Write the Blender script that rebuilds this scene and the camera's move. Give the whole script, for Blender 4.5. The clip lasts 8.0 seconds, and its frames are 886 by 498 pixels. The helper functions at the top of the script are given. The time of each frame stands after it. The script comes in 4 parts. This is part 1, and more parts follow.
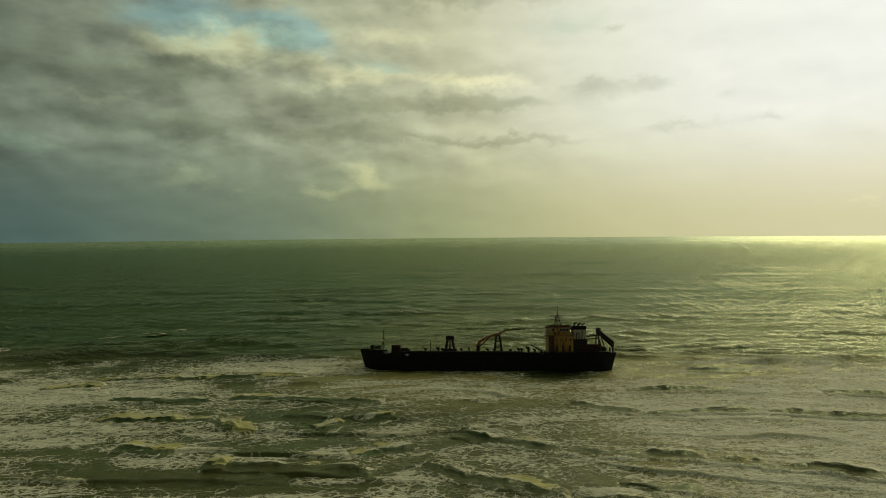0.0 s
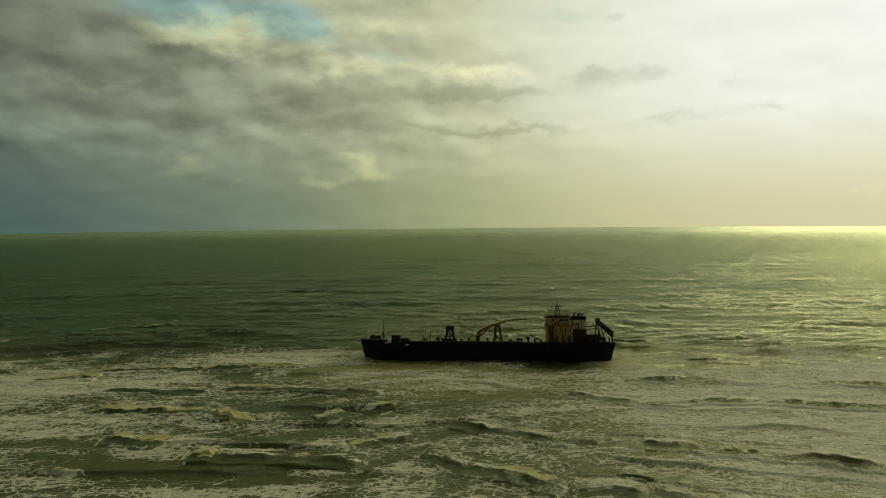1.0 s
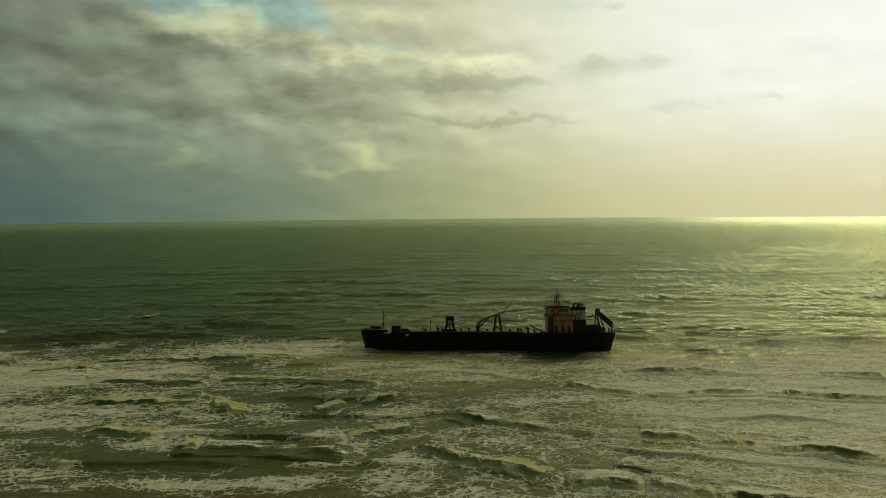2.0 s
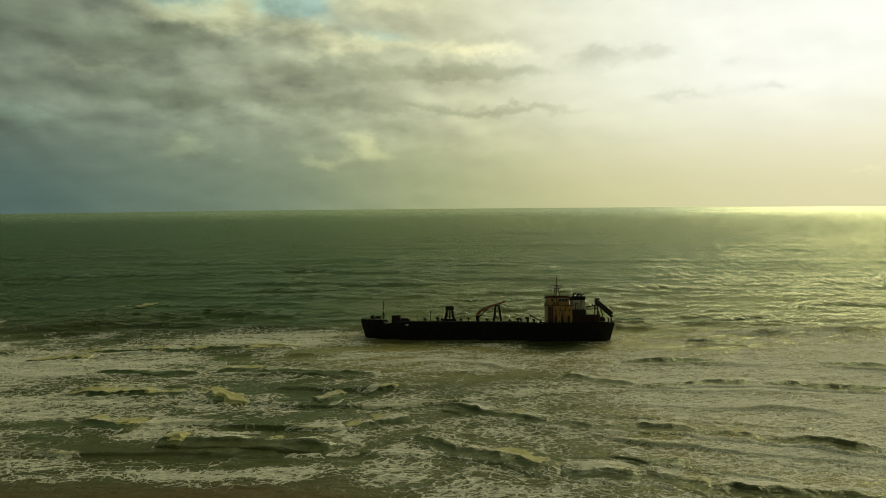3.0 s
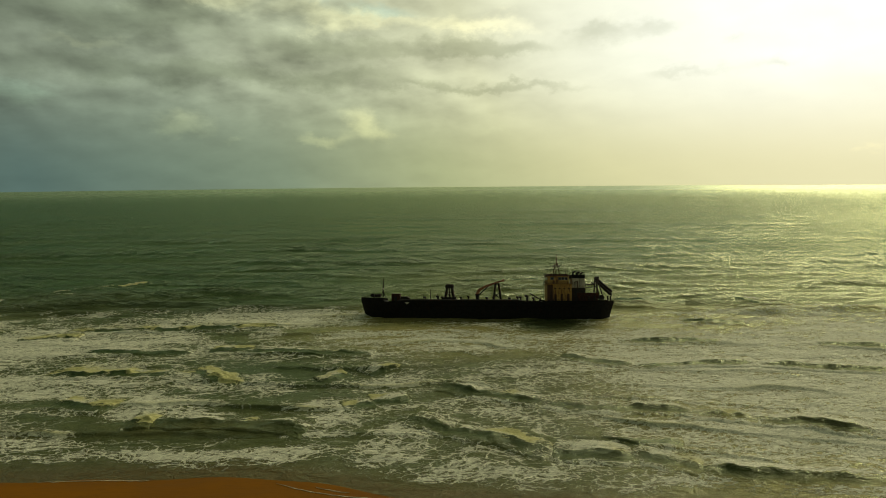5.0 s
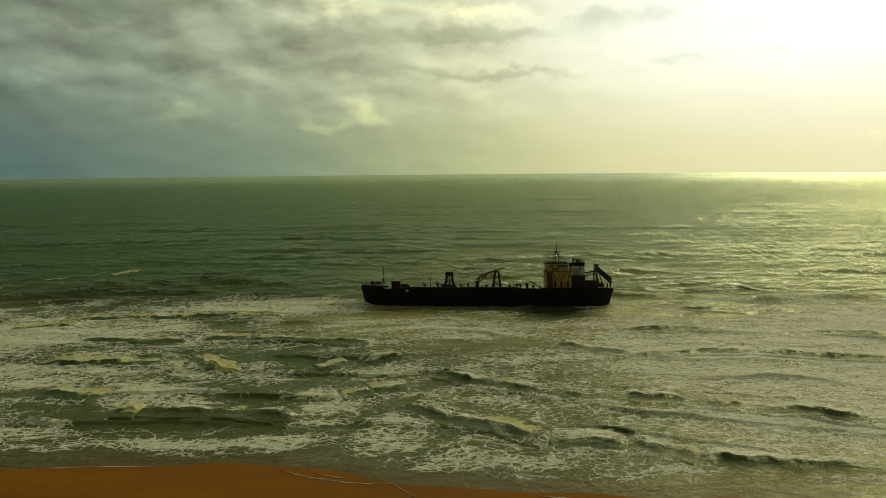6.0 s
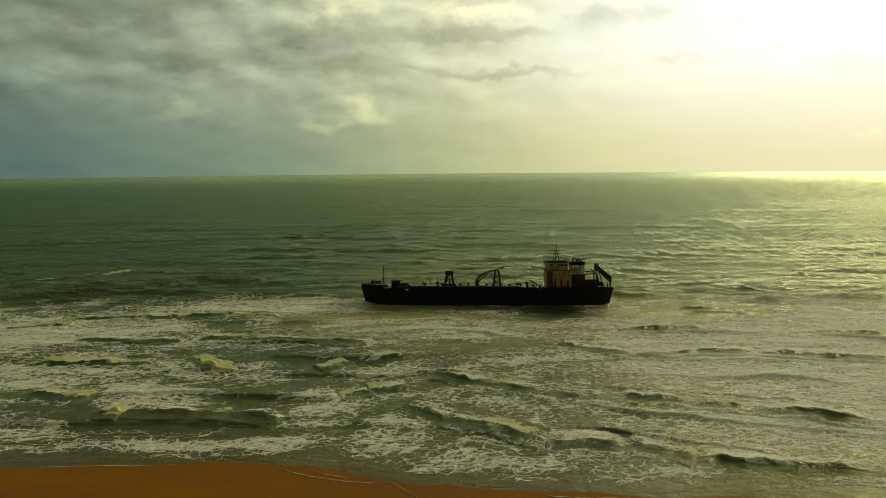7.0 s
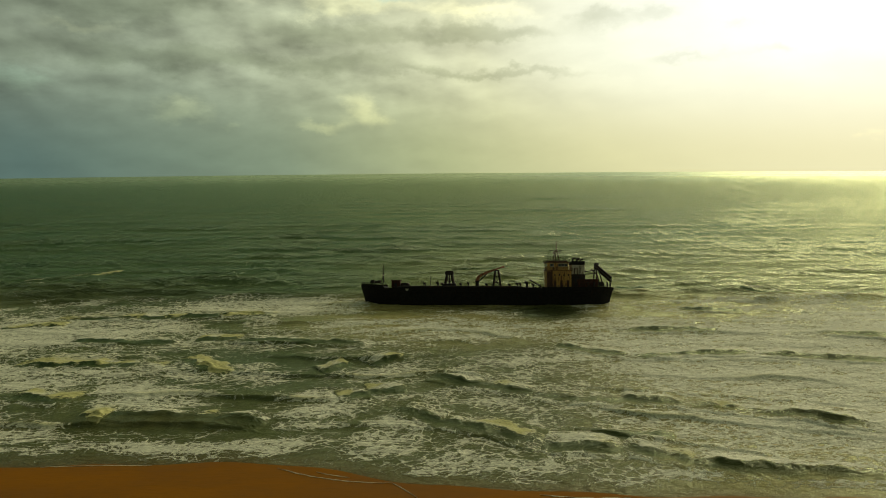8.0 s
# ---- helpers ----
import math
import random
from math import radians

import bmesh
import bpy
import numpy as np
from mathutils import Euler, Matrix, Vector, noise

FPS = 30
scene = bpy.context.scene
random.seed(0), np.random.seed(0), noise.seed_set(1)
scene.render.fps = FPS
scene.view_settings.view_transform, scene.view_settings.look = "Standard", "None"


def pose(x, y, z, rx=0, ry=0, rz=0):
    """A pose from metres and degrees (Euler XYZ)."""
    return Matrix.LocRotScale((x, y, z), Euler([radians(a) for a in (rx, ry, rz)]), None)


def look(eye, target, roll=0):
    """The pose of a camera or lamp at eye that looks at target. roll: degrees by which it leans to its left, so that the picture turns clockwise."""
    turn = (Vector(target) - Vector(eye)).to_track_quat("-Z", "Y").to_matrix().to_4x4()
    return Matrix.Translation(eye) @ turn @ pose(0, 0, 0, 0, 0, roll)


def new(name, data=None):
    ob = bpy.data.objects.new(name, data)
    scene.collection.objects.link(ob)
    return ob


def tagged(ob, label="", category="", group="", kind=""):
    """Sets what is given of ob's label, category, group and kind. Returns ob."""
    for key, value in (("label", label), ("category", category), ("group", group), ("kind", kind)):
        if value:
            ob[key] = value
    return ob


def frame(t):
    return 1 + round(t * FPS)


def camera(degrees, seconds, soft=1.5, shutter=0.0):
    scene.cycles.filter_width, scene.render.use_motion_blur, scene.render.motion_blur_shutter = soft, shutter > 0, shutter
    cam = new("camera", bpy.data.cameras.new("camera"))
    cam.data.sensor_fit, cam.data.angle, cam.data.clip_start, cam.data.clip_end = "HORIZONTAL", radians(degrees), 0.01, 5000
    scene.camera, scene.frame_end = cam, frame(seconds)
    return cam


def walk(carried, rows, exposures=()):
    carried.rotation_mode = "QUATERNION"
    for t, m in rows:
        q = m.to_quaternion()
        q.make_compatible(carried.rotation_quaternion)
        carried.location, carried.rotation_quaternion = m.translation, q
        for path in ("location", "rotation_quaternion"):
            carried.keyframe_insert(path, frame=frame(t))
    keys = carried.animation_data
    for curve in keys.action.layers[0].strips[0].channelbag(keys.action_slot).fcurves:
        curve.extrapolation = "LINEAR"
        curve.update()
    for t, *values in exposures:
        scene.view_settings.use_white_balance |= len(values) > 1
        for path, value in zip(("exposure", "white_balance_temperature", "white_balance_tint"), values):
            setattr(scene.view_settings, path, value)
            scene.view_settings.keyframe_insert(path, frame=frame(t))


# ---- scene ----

H = 48.0          # height of the eye over the sea
PATH = [(0.0, 1.57), (0.5, 1.97), (1.0, 2.46), (1.5, 2.90), (2.25, 3.58), (3.0, 4.27), (3.5, 4.75), (4.0, 5.25),
        (4.5, 5.77), (5.2, 6.50), (5.7, 7.20), (6.0, 7.40), (6.5, 7.43), (7.0, 7.48), (7.5, 7.49), (8.0, 7.50)]


def tilt(down, roll=-0.5):
    return look((0, 0, H), (0, math.cos(radians(down)), H - math.sin(radians(down))), roll)


cam = camera(70.96, 8.0, soft=0.9)
walk(cam, [(t, tilt(d)) for t, d in PATH], exposures=[(0.0, 0.0), (3.0, 0.17), (5.8, 0.38), (8.0, 0.42)])

# ---- node helpers ----


class Nodes:
    """Short writing for node trees."""

    def __init__(self, tree):
        self.tree = tree
        tree.nodes.clear()

    def add(self, kind, operation=None, data_type=None, blend_type=None, sky_type=None, attribute_name=None, feature=None):
        n = self.tree.nodes.new(kind)
        if operation:
            n.operation = operation
        if data_type:
            n.data_type = data_type
        if blend_type:
            n.blend_type = blend_type
        if sky_type:
            n.sky_type = sky_type
        if attribute_name:
            n.attribute_name = attribute_name
        if feature:
            n.feature = feature
        return n

    def put(self, socket, value):
        if isinstance(value, bpy.types.NodeSocket):
            self.tree.links.new(value, socket)
        elif value is not None:
            if socket.type == "RGBA" and len(value) == 3:
                value = (*value, 1)
            socket.default_value = value

    def m(self, op, a, b=None, c=None, clamp=False):
        n = self.add("ShaderNodeMath", operation=op)
        n.use_clamp = clamp
        for s, v in zip(n.inputs, (a, b, c)):
            self.put(s, v)
        return n.outputs[0]

    def ramp(self, x, lo, hi, a=0.0, b=1.0, smooth=True):
        n = self.add("ShaderNodeMapRange")
        n.interpolation_type = "SMOOTHSTEP" if smooth else "LINEAR"
        for s, v in zip(n.inputs[:5], (x, lo, hi, a, b)):
            self.put(s, v)
        return n.outputs[0]

    def mix(self, f, a, b, blend="MIX"):
        n = self.add("ShaderNodeMix", data_type="RGBA", blend_type=blend)
        self.put(n.inputs[0], f), self.put(n.inputs[6], a), self.put(n.inputs[7], b)
        return n.outputs[2]

    def colors(self, x, stops):
        n = self.add("ShaderNodeValToRGB")
        while len(n.color_ramp.elements) < len(stops):
            n.color_ramp.elements.new(0.5)
        for e, (p, c) in zip(n.color_ramp.elements, stops):
            e.position, e.color = p, (*c, 1)
        self.put(n.inputs[0], x)
        return n.outputs[0]

    def noise(self, vec, scale, detail=4.0, rough=0.55, warp=0.0):
        n = self.add("ShaderNodeTexNoise")
        self.put(n.inputs["Vector"], vec)
        n.inputs["Scale"].default_value, n.inputs["Detail"].default_value = scale, detail
        n.inputs["Roughness"].default_value, n.inputs["Distortion"].default_value = rough, warp
        return n

    def stretch(self, vec, scale, move=(0, 0, 0)):
        n = self.add("ShaderNodeMapping")
        self.put(n.inputs[0], vec)
        n.inputs["Scale"].default_value, n.inputs["Location"].default_value = scale, move
        return n.outputs[0]

    def bump(self, height, strength, dist, normal=None):
        n = self.add("ShaderNodeBump")
        n.inputs["Strength"].default_value, n.inputs["Distance"].default_value = strength, dist
        self.put(n.inputs["Height"], height), self.put(n.inputs["Normal"], normal)
        return n.outputs[0]

    def place(self):
        return self.add("ShaderNodeTexCoord").outputs["Object"]


def srgb(r, g, b):
    return tuple((c / 255 / 12.92) if c < 11 else ((c / 255 + 0.055) / 1.055) ** 2.4 for c in (r, g, b))


# ---- sky ----
SUN_AZ, SUN_EL = 41.5, 21.0
world = bpy.data.worlds.new("sky")
scene.world = world
world.use_nodes = True
N = Nodes(world.node_tree)
ray = N.add("ShaderNodeTexCoord").outputs["Generated"]
split = N.add("ShaderNodeSeparateXYZ")
N.put(split.inputs[0], ray)
dx, dy, dz = split.outputs
az = N.m("MULTIPLY", N.m("ARCTAN2", dx, dy), 180 / math.pi)
el = N.m("MULTIPLY", N.m("ARCSINE", dz), 180 / math.pi)
# angle to the sun, in degrees
sun_dir = Vector((math.sin(radians(SUN_AZ)) * math.cos(radians(SUN_EL)), math.cos(radians(SUN_AZ)) * math.cos(radians(SUN_EL)), math.sin(radians(SUN_EL))))
dot = N.add("ShaderNodeVectorMath", operation="DOT_PRODUCT")
N.put(dot.inputs[0], ray)
dot.inputs[1].default_value = sun_dir
away = N.m("MULTIPLY", N.m("ARCCOSINE", N.m("MINIMUM", dot.outputs["Value"], 0.99999)), 180 / math.pi)
near_sun = N.m("DIVIDE", away, 180.0)
# warped co-ordinates for the cloud shapes
w1 = N.noise(N.stretch(ray, (1, 1, 1.5)), 13.0, 8.0, 0.62)
ws = N.add("ShaderNodeSeparateXYZ")
N.put(ws.inputs[0], w1.outputs["Color"])
waz = N.m("ADD", az, N.m("MULTIPLY", N.m("SUBTRACT", ws.outputs[0], 0.5), 6.5))
wel = N.m("ADD", el, N.m("MULTIPLY", N.m("SUBTRACT", ws.outputs[1], 0.5), 4.5))


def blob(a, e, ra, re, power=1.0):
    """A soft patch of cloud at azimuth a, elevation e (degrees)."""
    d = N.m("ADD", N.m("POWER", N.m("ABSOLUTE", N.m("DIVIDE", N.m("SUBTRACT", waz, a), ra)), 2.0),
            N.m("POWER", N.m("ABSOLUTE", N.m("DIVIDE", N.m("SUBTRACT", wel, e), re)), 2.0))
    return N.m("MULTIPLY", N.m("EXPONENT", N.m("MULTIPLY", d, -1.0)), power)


def total(parts_):
    out = parts_[0]
    for p in parts_[1:]:
        out = N.m("ADD", out, p)
    return out


# veil: thin bright cloud lit by the sun behind it, dull and teal away from it
veil = N.colors(near_sun, [(0.0, (0.92, 0.93, 0.86)), (0.10, (0.86, 0.87, 0.77)), (0.155, (0.76, 0.77, 0.61)), (0.215, (0.55, 0.56, 0.37)),
                           (0.28, (0.36, 0.39, 0.26)), (0.36, (0.235, 0.275, 0.195)), (0.46, (0.10, 0.125, 0.095)), (1.0, (0.045, 0.058, 0.05))])
low = N.ramp(el, 0.0, 11.0, 1.0, 0.0)
haze = N.colors(near_sun, [(0.0, (0.78, 0.71, 0.40)), (0.11, (0.69, 0.64, 0.38)), (0.18, (0.55, 0.53, 0.285)), (0.25, (0.33, 0.36, 0.185)),
                           (0.32, (0.165, 0.215, 0.14)), (0.42, (0.075, 0.125, 0.108)), (0.6, (0.05, 0.075, 0.07)), (1.0, (0.035, 0.05, 0.048))])
base = N.mix(N.m("MULTIPLY", low, 0.95), veil, haze)
sky = N.add("ShaderNodeTexSky", sky_type="NISHITA")
sky.sun_disc, sky.sun_elevation, sky.sun_rotation = False, radians(SUN_EL), radians(SUN_AZ)
blue = N.mix(1.0, sky.outputs[0], (0.085, 0.095, 0.062), "MULTIPLY")


def mass_of(vec):
    """Thickness of the broken cloud along a direction."""
    return N.noise(N.stretch(vec, (1, 1, 2.2)), 9.0, 6.0, 0.50).outputs["Fac"]


toward = N.add("ShaderNodeVectorMath", operation="ADD")
N.put(toward.inputs[0], ray)
toward.inputs[1].default_value = (0.016, 0.0, 0.014)
fine = mass_of(ray)
shade = N.m("SUBTRACT", fine, mass_of(toward.outputs[0]))   # sides turned to the sun are bright
wide = N.noise(N.stretch(ray, (1, 1, 3.2), (4.1, 0.3, 0.7)), 2.6, 6.0, 0.55).outputs["Fac"]


def edged(mass, lo, hi, rough):
    """Cloud edges: a mass with ragged, billowing outline."""
    return N.ramp(N.m("ADD", mass, N.m("MULTIPLY", N.m("SUBTRACT", fine, 0.5), rough)), lo, hi)


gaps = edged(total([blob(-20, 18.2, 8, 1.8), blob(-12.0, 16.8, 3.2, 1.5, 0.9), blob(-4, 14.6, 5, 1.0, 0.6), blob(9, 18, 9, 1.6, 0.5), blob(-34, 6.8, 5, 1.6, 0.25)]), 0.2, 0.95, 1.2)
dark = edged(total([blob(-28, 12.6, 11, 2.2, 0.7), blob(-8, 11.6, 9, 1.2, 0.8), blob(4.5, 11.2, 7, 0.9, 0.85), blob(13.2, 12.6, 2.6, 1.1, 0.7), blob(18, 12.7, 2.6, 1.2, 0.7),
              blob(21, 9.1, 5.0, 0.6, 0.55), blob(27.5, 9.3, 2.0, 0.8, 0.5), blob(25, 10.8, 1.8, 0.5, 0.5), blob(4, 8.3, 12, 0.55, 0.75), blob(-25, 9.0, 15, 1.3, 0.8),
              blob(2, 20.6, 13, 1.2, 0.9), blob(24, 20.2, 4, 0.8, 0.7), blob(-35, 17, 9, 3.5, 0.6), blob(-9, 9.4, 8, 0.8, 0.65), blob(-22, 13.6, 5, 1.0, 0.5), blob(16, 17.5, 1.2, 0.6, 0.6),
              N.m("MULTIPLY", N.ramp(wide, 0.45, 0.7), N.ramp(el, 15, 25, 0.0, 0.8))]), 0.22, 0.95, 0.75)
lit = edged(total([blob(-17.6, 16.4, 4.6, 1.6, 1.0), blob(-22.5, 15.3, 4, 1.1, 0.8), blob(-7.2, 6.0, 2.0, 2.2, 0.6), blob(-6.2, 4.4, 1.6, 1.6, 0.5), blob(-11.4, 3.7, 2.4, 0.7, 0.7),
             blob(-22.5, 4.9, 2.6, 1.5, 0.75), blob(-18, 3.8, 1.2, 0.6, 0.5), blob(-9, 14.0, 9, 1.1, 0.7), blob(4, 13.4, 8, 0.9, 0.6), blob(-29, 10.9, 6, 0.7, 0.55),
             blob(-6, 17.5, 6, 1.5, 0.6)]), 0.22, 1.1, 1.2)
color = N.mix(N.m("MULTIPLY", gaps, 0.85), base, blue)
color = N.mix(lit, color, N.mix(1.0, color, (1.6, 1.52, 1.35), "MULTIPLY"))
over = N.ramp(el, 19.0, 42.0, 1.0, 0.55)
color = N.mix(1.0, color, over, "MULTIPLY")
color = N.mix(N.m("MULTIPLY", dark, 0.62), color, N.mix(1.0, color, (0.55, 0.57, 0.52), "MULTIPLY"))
soft = N.m("MULTIPLY", N.ramp(el, 2.0, 9.0, 0.25, 1.0), N.ramp(away, 25.0, 58.0, 0.12, 1.0))
relief = N.m("ADD", N.m("MULTIPLY", shade, 1.9), N.m("MULTIPLY", N.m("SUBTRACT", 0.5, fine), 0.3))
color = N.mix(soft, color, N.mix(1.0, color, N.m("MAXIMUM", N.m("ADD", 1.0, relief), 0.35), "MULTIPLY"))
back = N.add("ShaderNodeBackground")
N.put(back.inputs[0], color)
back.inputs[1].default_value = 1.0
N.put(N.add("ShaderNodeOutputWorld").inputs[0], back.outputs[0])

sun = new("sun", bpy.data.lights.new("sun", "SUN"))
sun.data.energy, sun.data.angle, sun.data.color = 0.92, radians(40), (1.0, 0.86, 0.50)
sun.matrix_world = look(sun_dir * 300, (0, 0, 0))

# ---- materials ----


def material(name):
    mat = bpy.data.materials.new(name)
    mat.use_nodes = True
    n = Nodes(mat.node_tree)
    b = n.add("ShaderNodeBsdfPrincipled")
    n.put(n.add("ShaderNodeOutputMaterial").inputs[0], b.outputs[0])
    return mat, n, b


def painted(name, a, b_, rust, rough=0.6, amount=0.5, streak=True, gloss=0.5):
    """Old paint on steel: two shades, rust blotches and runs, pitted relief."""
    mat, n, b = material(name)
    co = n.place()
    grain = n.noise(co, 1.3, 6, 0.6).outputs["Fac"]
    runs = n.noise(n.stretch(co, (1.6, 1.6, 0.22) if streak else (1, 1, 1)), 1.4, 6, 0.65).outputs["Fac"]
    fine_ = n.noise(co, 14, 4, 0.6).outputs["Fac"]
    c = n.mix(n.ramp(grain, 0.35, 0.65), a, b_)
    spot = n.ramp(runs, 0.62 - 0.25 * amount, 0.74 - 0.2 * amount)
    c = n.mix(spot, c, n.mix(fine_, rust, tuple(0.45 * v for v in rust)))
    n.put(b.inputs["Base Color"], c)
    n.put(b.inputs["Roughness"], n.ramp(fine_, 0.3, 0.7, rough - 0.12, rough + 0.15))
    b.inputs["Specular IOR Level"].default_value = gloss
    n.put(b.inputs["Normal"], n.bump(n.m("ADD", fine_, n.m("MULTIPLY", spot, 0.5)), 0.4, 0.03))
    return mat


HULL = painted("black_hull_paint", (0.010, 0.010, 0.009), (0.018, 0.016, 0.014), (0.035, 0.018, 0.010), 0.85, 0.25, True, 0.12)
DECK = painted("rusty_deck_plate", (0.030, 0.022, 0.016), (0.045, 0.028, 0.018), (0.075, 0.032, 0.014), 0.85, 0.6, False)
STEEL = painted("dark_weathered_steel", (0.022, 0.020, 0.017), (0.035, 0.030, 0.024), (0.09, 0.035, 0.014), 0.8, 0.4, True, 0.25)
CREAM = painted("cream_paint_with_rust", (0.62, 0.37, 0.09), (0.46, 0.26, 0.06), (0.20, 0.065, 0.016), 0.65, 0.5)
RUST = painted("brown_rusted_plate", (0.10, 0.040, 0.018), (0.07, 0.028, 0.015), (0.05, 0.02, 0.01), 0.8, 0.5)
RED = painted("red_oxide_paint", (0.055, 0.021, 0.014), (0.035, 0.017, 0.012), (0.11, 0.042, 0.016), 0.8, 0.45, True, 0.2)
ORANGE = painted("rusted_orange_paint", (0.36, 0.13, 0.04), (0.25, 0.09, 0.03), (0.12, 0.045, 0.018), 0.7, 0.45)
WHITE = painted("stained_white_paint", (0.6, 0.55, 0.42), (0.46, 0.40, 0.28), (0.2, 0.08, 0.03), 0.55, 0.4)

PANE, n, b = material("dark_window_glass")
n.put(b.inputs["Base Color"], n.mix(n.noise(n.place(), 2.0).outputs["Fac"], (0.012, 0.012, 0.011), (0.03, 0.028, 0.022)))
b.inputs["Roughness"].default_value = 0.12

SAND, n, b = material("wet_beach_sand")
co = n.place()
big = n.noise(n.stretch(co, (0.6, 1.6, 1)), 0.06, 5, 0.6).outputs["Fac"]
mid = n.noise(n.stretch(co, (0.5, 2.0, 1)), 0.8, 5, 0.6).outputs["Fac"]
tiny = n.noise(co, 30, 3, 0.6).outputs["Fac"]
c = n.mix(n.ramp(big, 0.3, 0.7), (0.215, 0.083, 0.004), (0.275, 0.108, 0.006))
c = n.mix(n.m("MULTIPLY", n.ramp(mid, 0.45, 0.8), 0.35), c, (0.14, 0.060, 0.012))
c = n.mix(n.m("MULTIPLY", n.ramp(tiny, 0.5, 0.8), 0.3), c, (0.33, 0.155, 0.02))
n.put(b.inputs["Base Color"], c)
n.put(b.inputs["Roughness"], n.ramp(big, 0.3, 0.7, 0.5, 0.8))
b.inputs["Specular IOR Level"].default_value = 0.03
n.put(b.inputs["Normal"], n.bump(n.m("ADD", mid, n.m("MULTIPLY", tiny, 0.15)), 0.5, 0.08))


def sea_material(name):
    """Murky green sea with lacy foam where the foam layer is dense; fresh foam is yellowish."""
    mat, n, b = material(name)
    co = n.place()
    foam, fresh, turbid, shallow, surfy = (n.add("ShaderNodeAttribute", attribute_name=k).outputs["Fac"] for k in ("foam", "fresh", "turbid", "shallow", "surf"))
    ship_reflection = n.add("ShaderNodeAttribute", attribute_name="ship_reflection").outputs["Fac"]
    # foam nets: cells drawn out along the wind, bent by eddies of two sizes
    slant = n.add("ShaderNodeMapping")
    n.put(slant.inputs[0], co)
    slant.inputs["Scale"].default_value, slant.inputs["Rotation"].default_value = (0.62, 1.0, 0), (0, 0, radians(-16))
    bent = slant.outputs[0]
    for scale, size in ((0.10, 5.0), (0.6, 1.5)):
        wob = n.noise(co, scale, 3, 0.55)
        off = n.add("ShaderNodeVectorMath", operation="MULTIPLY_ADD")
        n.put(off.inputs[0], wob.outputs["Color"])
        off.inputs[1].default_value = (size, size * 0.8, 0)
        n.put(off.inputs[2], bent)
        bent = off.outputs[0]

    def net(scale):
        v = n.add("ShaderNodeTexVoronoi", feature="DISTANCE_TO_EDGE")
        n.put(v.inputs["Vector"], bent)
        v.inputs["Scale"].default_value = scale
        return v.outputs["Distance"]

    holes = n.m("MINIMUM", net(0.62), n.m("ADD", n.m("MULTIPLY", net(1.5), 1.1), 0.07))
    patch = n.noise(n.stretch(bent, (0.55, 1.1, 1)), 0.20, 5, 0.62, 0.4).outputs["Fac"]
    grain = n.noise(bent, 1.6, 5, 0.7).outputs["Fac"]
    speck = n.noise(bent, 4.5, 3, 0.65).outputs["Fac"]
    dens = n.m("ADD", foam, n.m("MULTIPLY", n.m("SUBTRACT", patch, 0.5), n.m("MULTIPLY", n.ramp(foam, 0.02, 0.35), 1.7)))
    thick = n.m("SUBTRACT", n.m("MULTIPLY", dens, 0.36), 0.04)
    rough_ = n.m("ADD", n.m("MULTIPLY", n.m("SUBTRACT", grain, 0.5), 0.30), n.m("MULTIPLY", n.m("SUBTRACT", speck, 0.5), 0.42))
    web = n.ramp(n.m("SUBTRACT", n.m("ADD", thick, rough_), holes), -0.035, 0.06)
    web = n.m("MULTIPLY", web, n.ramp(dens, 0.04, 0.30))
    # water: clear green out at sea, stirred-up and aerated in the surf, brown over the sand
    body = n.mix(n.noise(n.stretch(co, (0.5, 1, 1)), 0.03, 4, 0.6).outputs["Fac"], (0.016, 0.082, 0.036), (0.080, 0.118, 0.027))
    body = n.mix(n.m("MULTIPLY", surfy, 0.55), body, (0.048, 0.060, 0.018))
    body = n.mix(n.ramp(dens, 0.1, 1.0), body, (0.14, 0.145, 0.058))
    body = n.mix(turbid, body, n.mix(patch, (0.32, 0.275, 0.085), (0.55, 0.48, 0.165)))
    body = n.mix(n.m("MULTIPLY", shallow, 0.9), body, (0.13, 0.074, 0.020))
    # the ship's dark reflection, mixed into the water's colour
    body = n.mix(n.m("MULTIPLY", ship_reflection, 0.85), body, (0.030, 0.034, 0.012))
    white = n.mix(n.ramp(n.m("ADD", n.m("MULTIPLY", speck, 0.5), n.m("MULTIPLY", grain, 0.5)), 0.36, 0.62), (0.40, 0.39, 0.24), (0.96, 0.95, 0.72))
    white = n.mix(n.m("MULTIPLY", fresh, 0.85), white, n.mix(n.ramp(grain, 0.3, 0.7), (0.34, 0.32, 0.06), (0.66, 0.62, 0.20)))
    # relief: long swell, chop and ripples outside, short ripples and froth inside
    chop = n.noise(n.stretch(co, (0.50, 1.0, 1)), 0.36, 6, 0.66, 0.4).outputs["Fac"]
    chop2 = n.noise(n.stretch(co, (0.52, 1.0, 1)), 0.13, 5, 0.66, 0.4).outputs["Fac"]
    chop3 = n.noise(n.stretch(co, (0.42, 1.0, 1)), 0.030, 4, 0.62, 0.4).outputs["Fac"]
    ripple = n.noise(n.stretch(co, (0.7, 1.0, 1)), 0.45, 6, 0.66, 0.6).outputs["Fac"]
    near_hgt = n.m("ADD", n.m("MULTIPLY", ripple, 0.48), n.m("ADD", n.m("MULTIPLY", web, 0.16), n.m("MULTIPLY", grain, 0.10)))
    hgt = n.m("ADD", n.m("ADD", n.m("MULTIPLY", chop, 1.25), n.m("MULTIPLY", chop2, 3.6)), n.m("ADD", n.m("MULTIPLY", chop3, 6.0), n.m("MULTIPLY", web, 0.12)))
    open_sea = n.m("SUBTRACT", 1.0, n.m("MULTIPLY", surfy, 0.92))
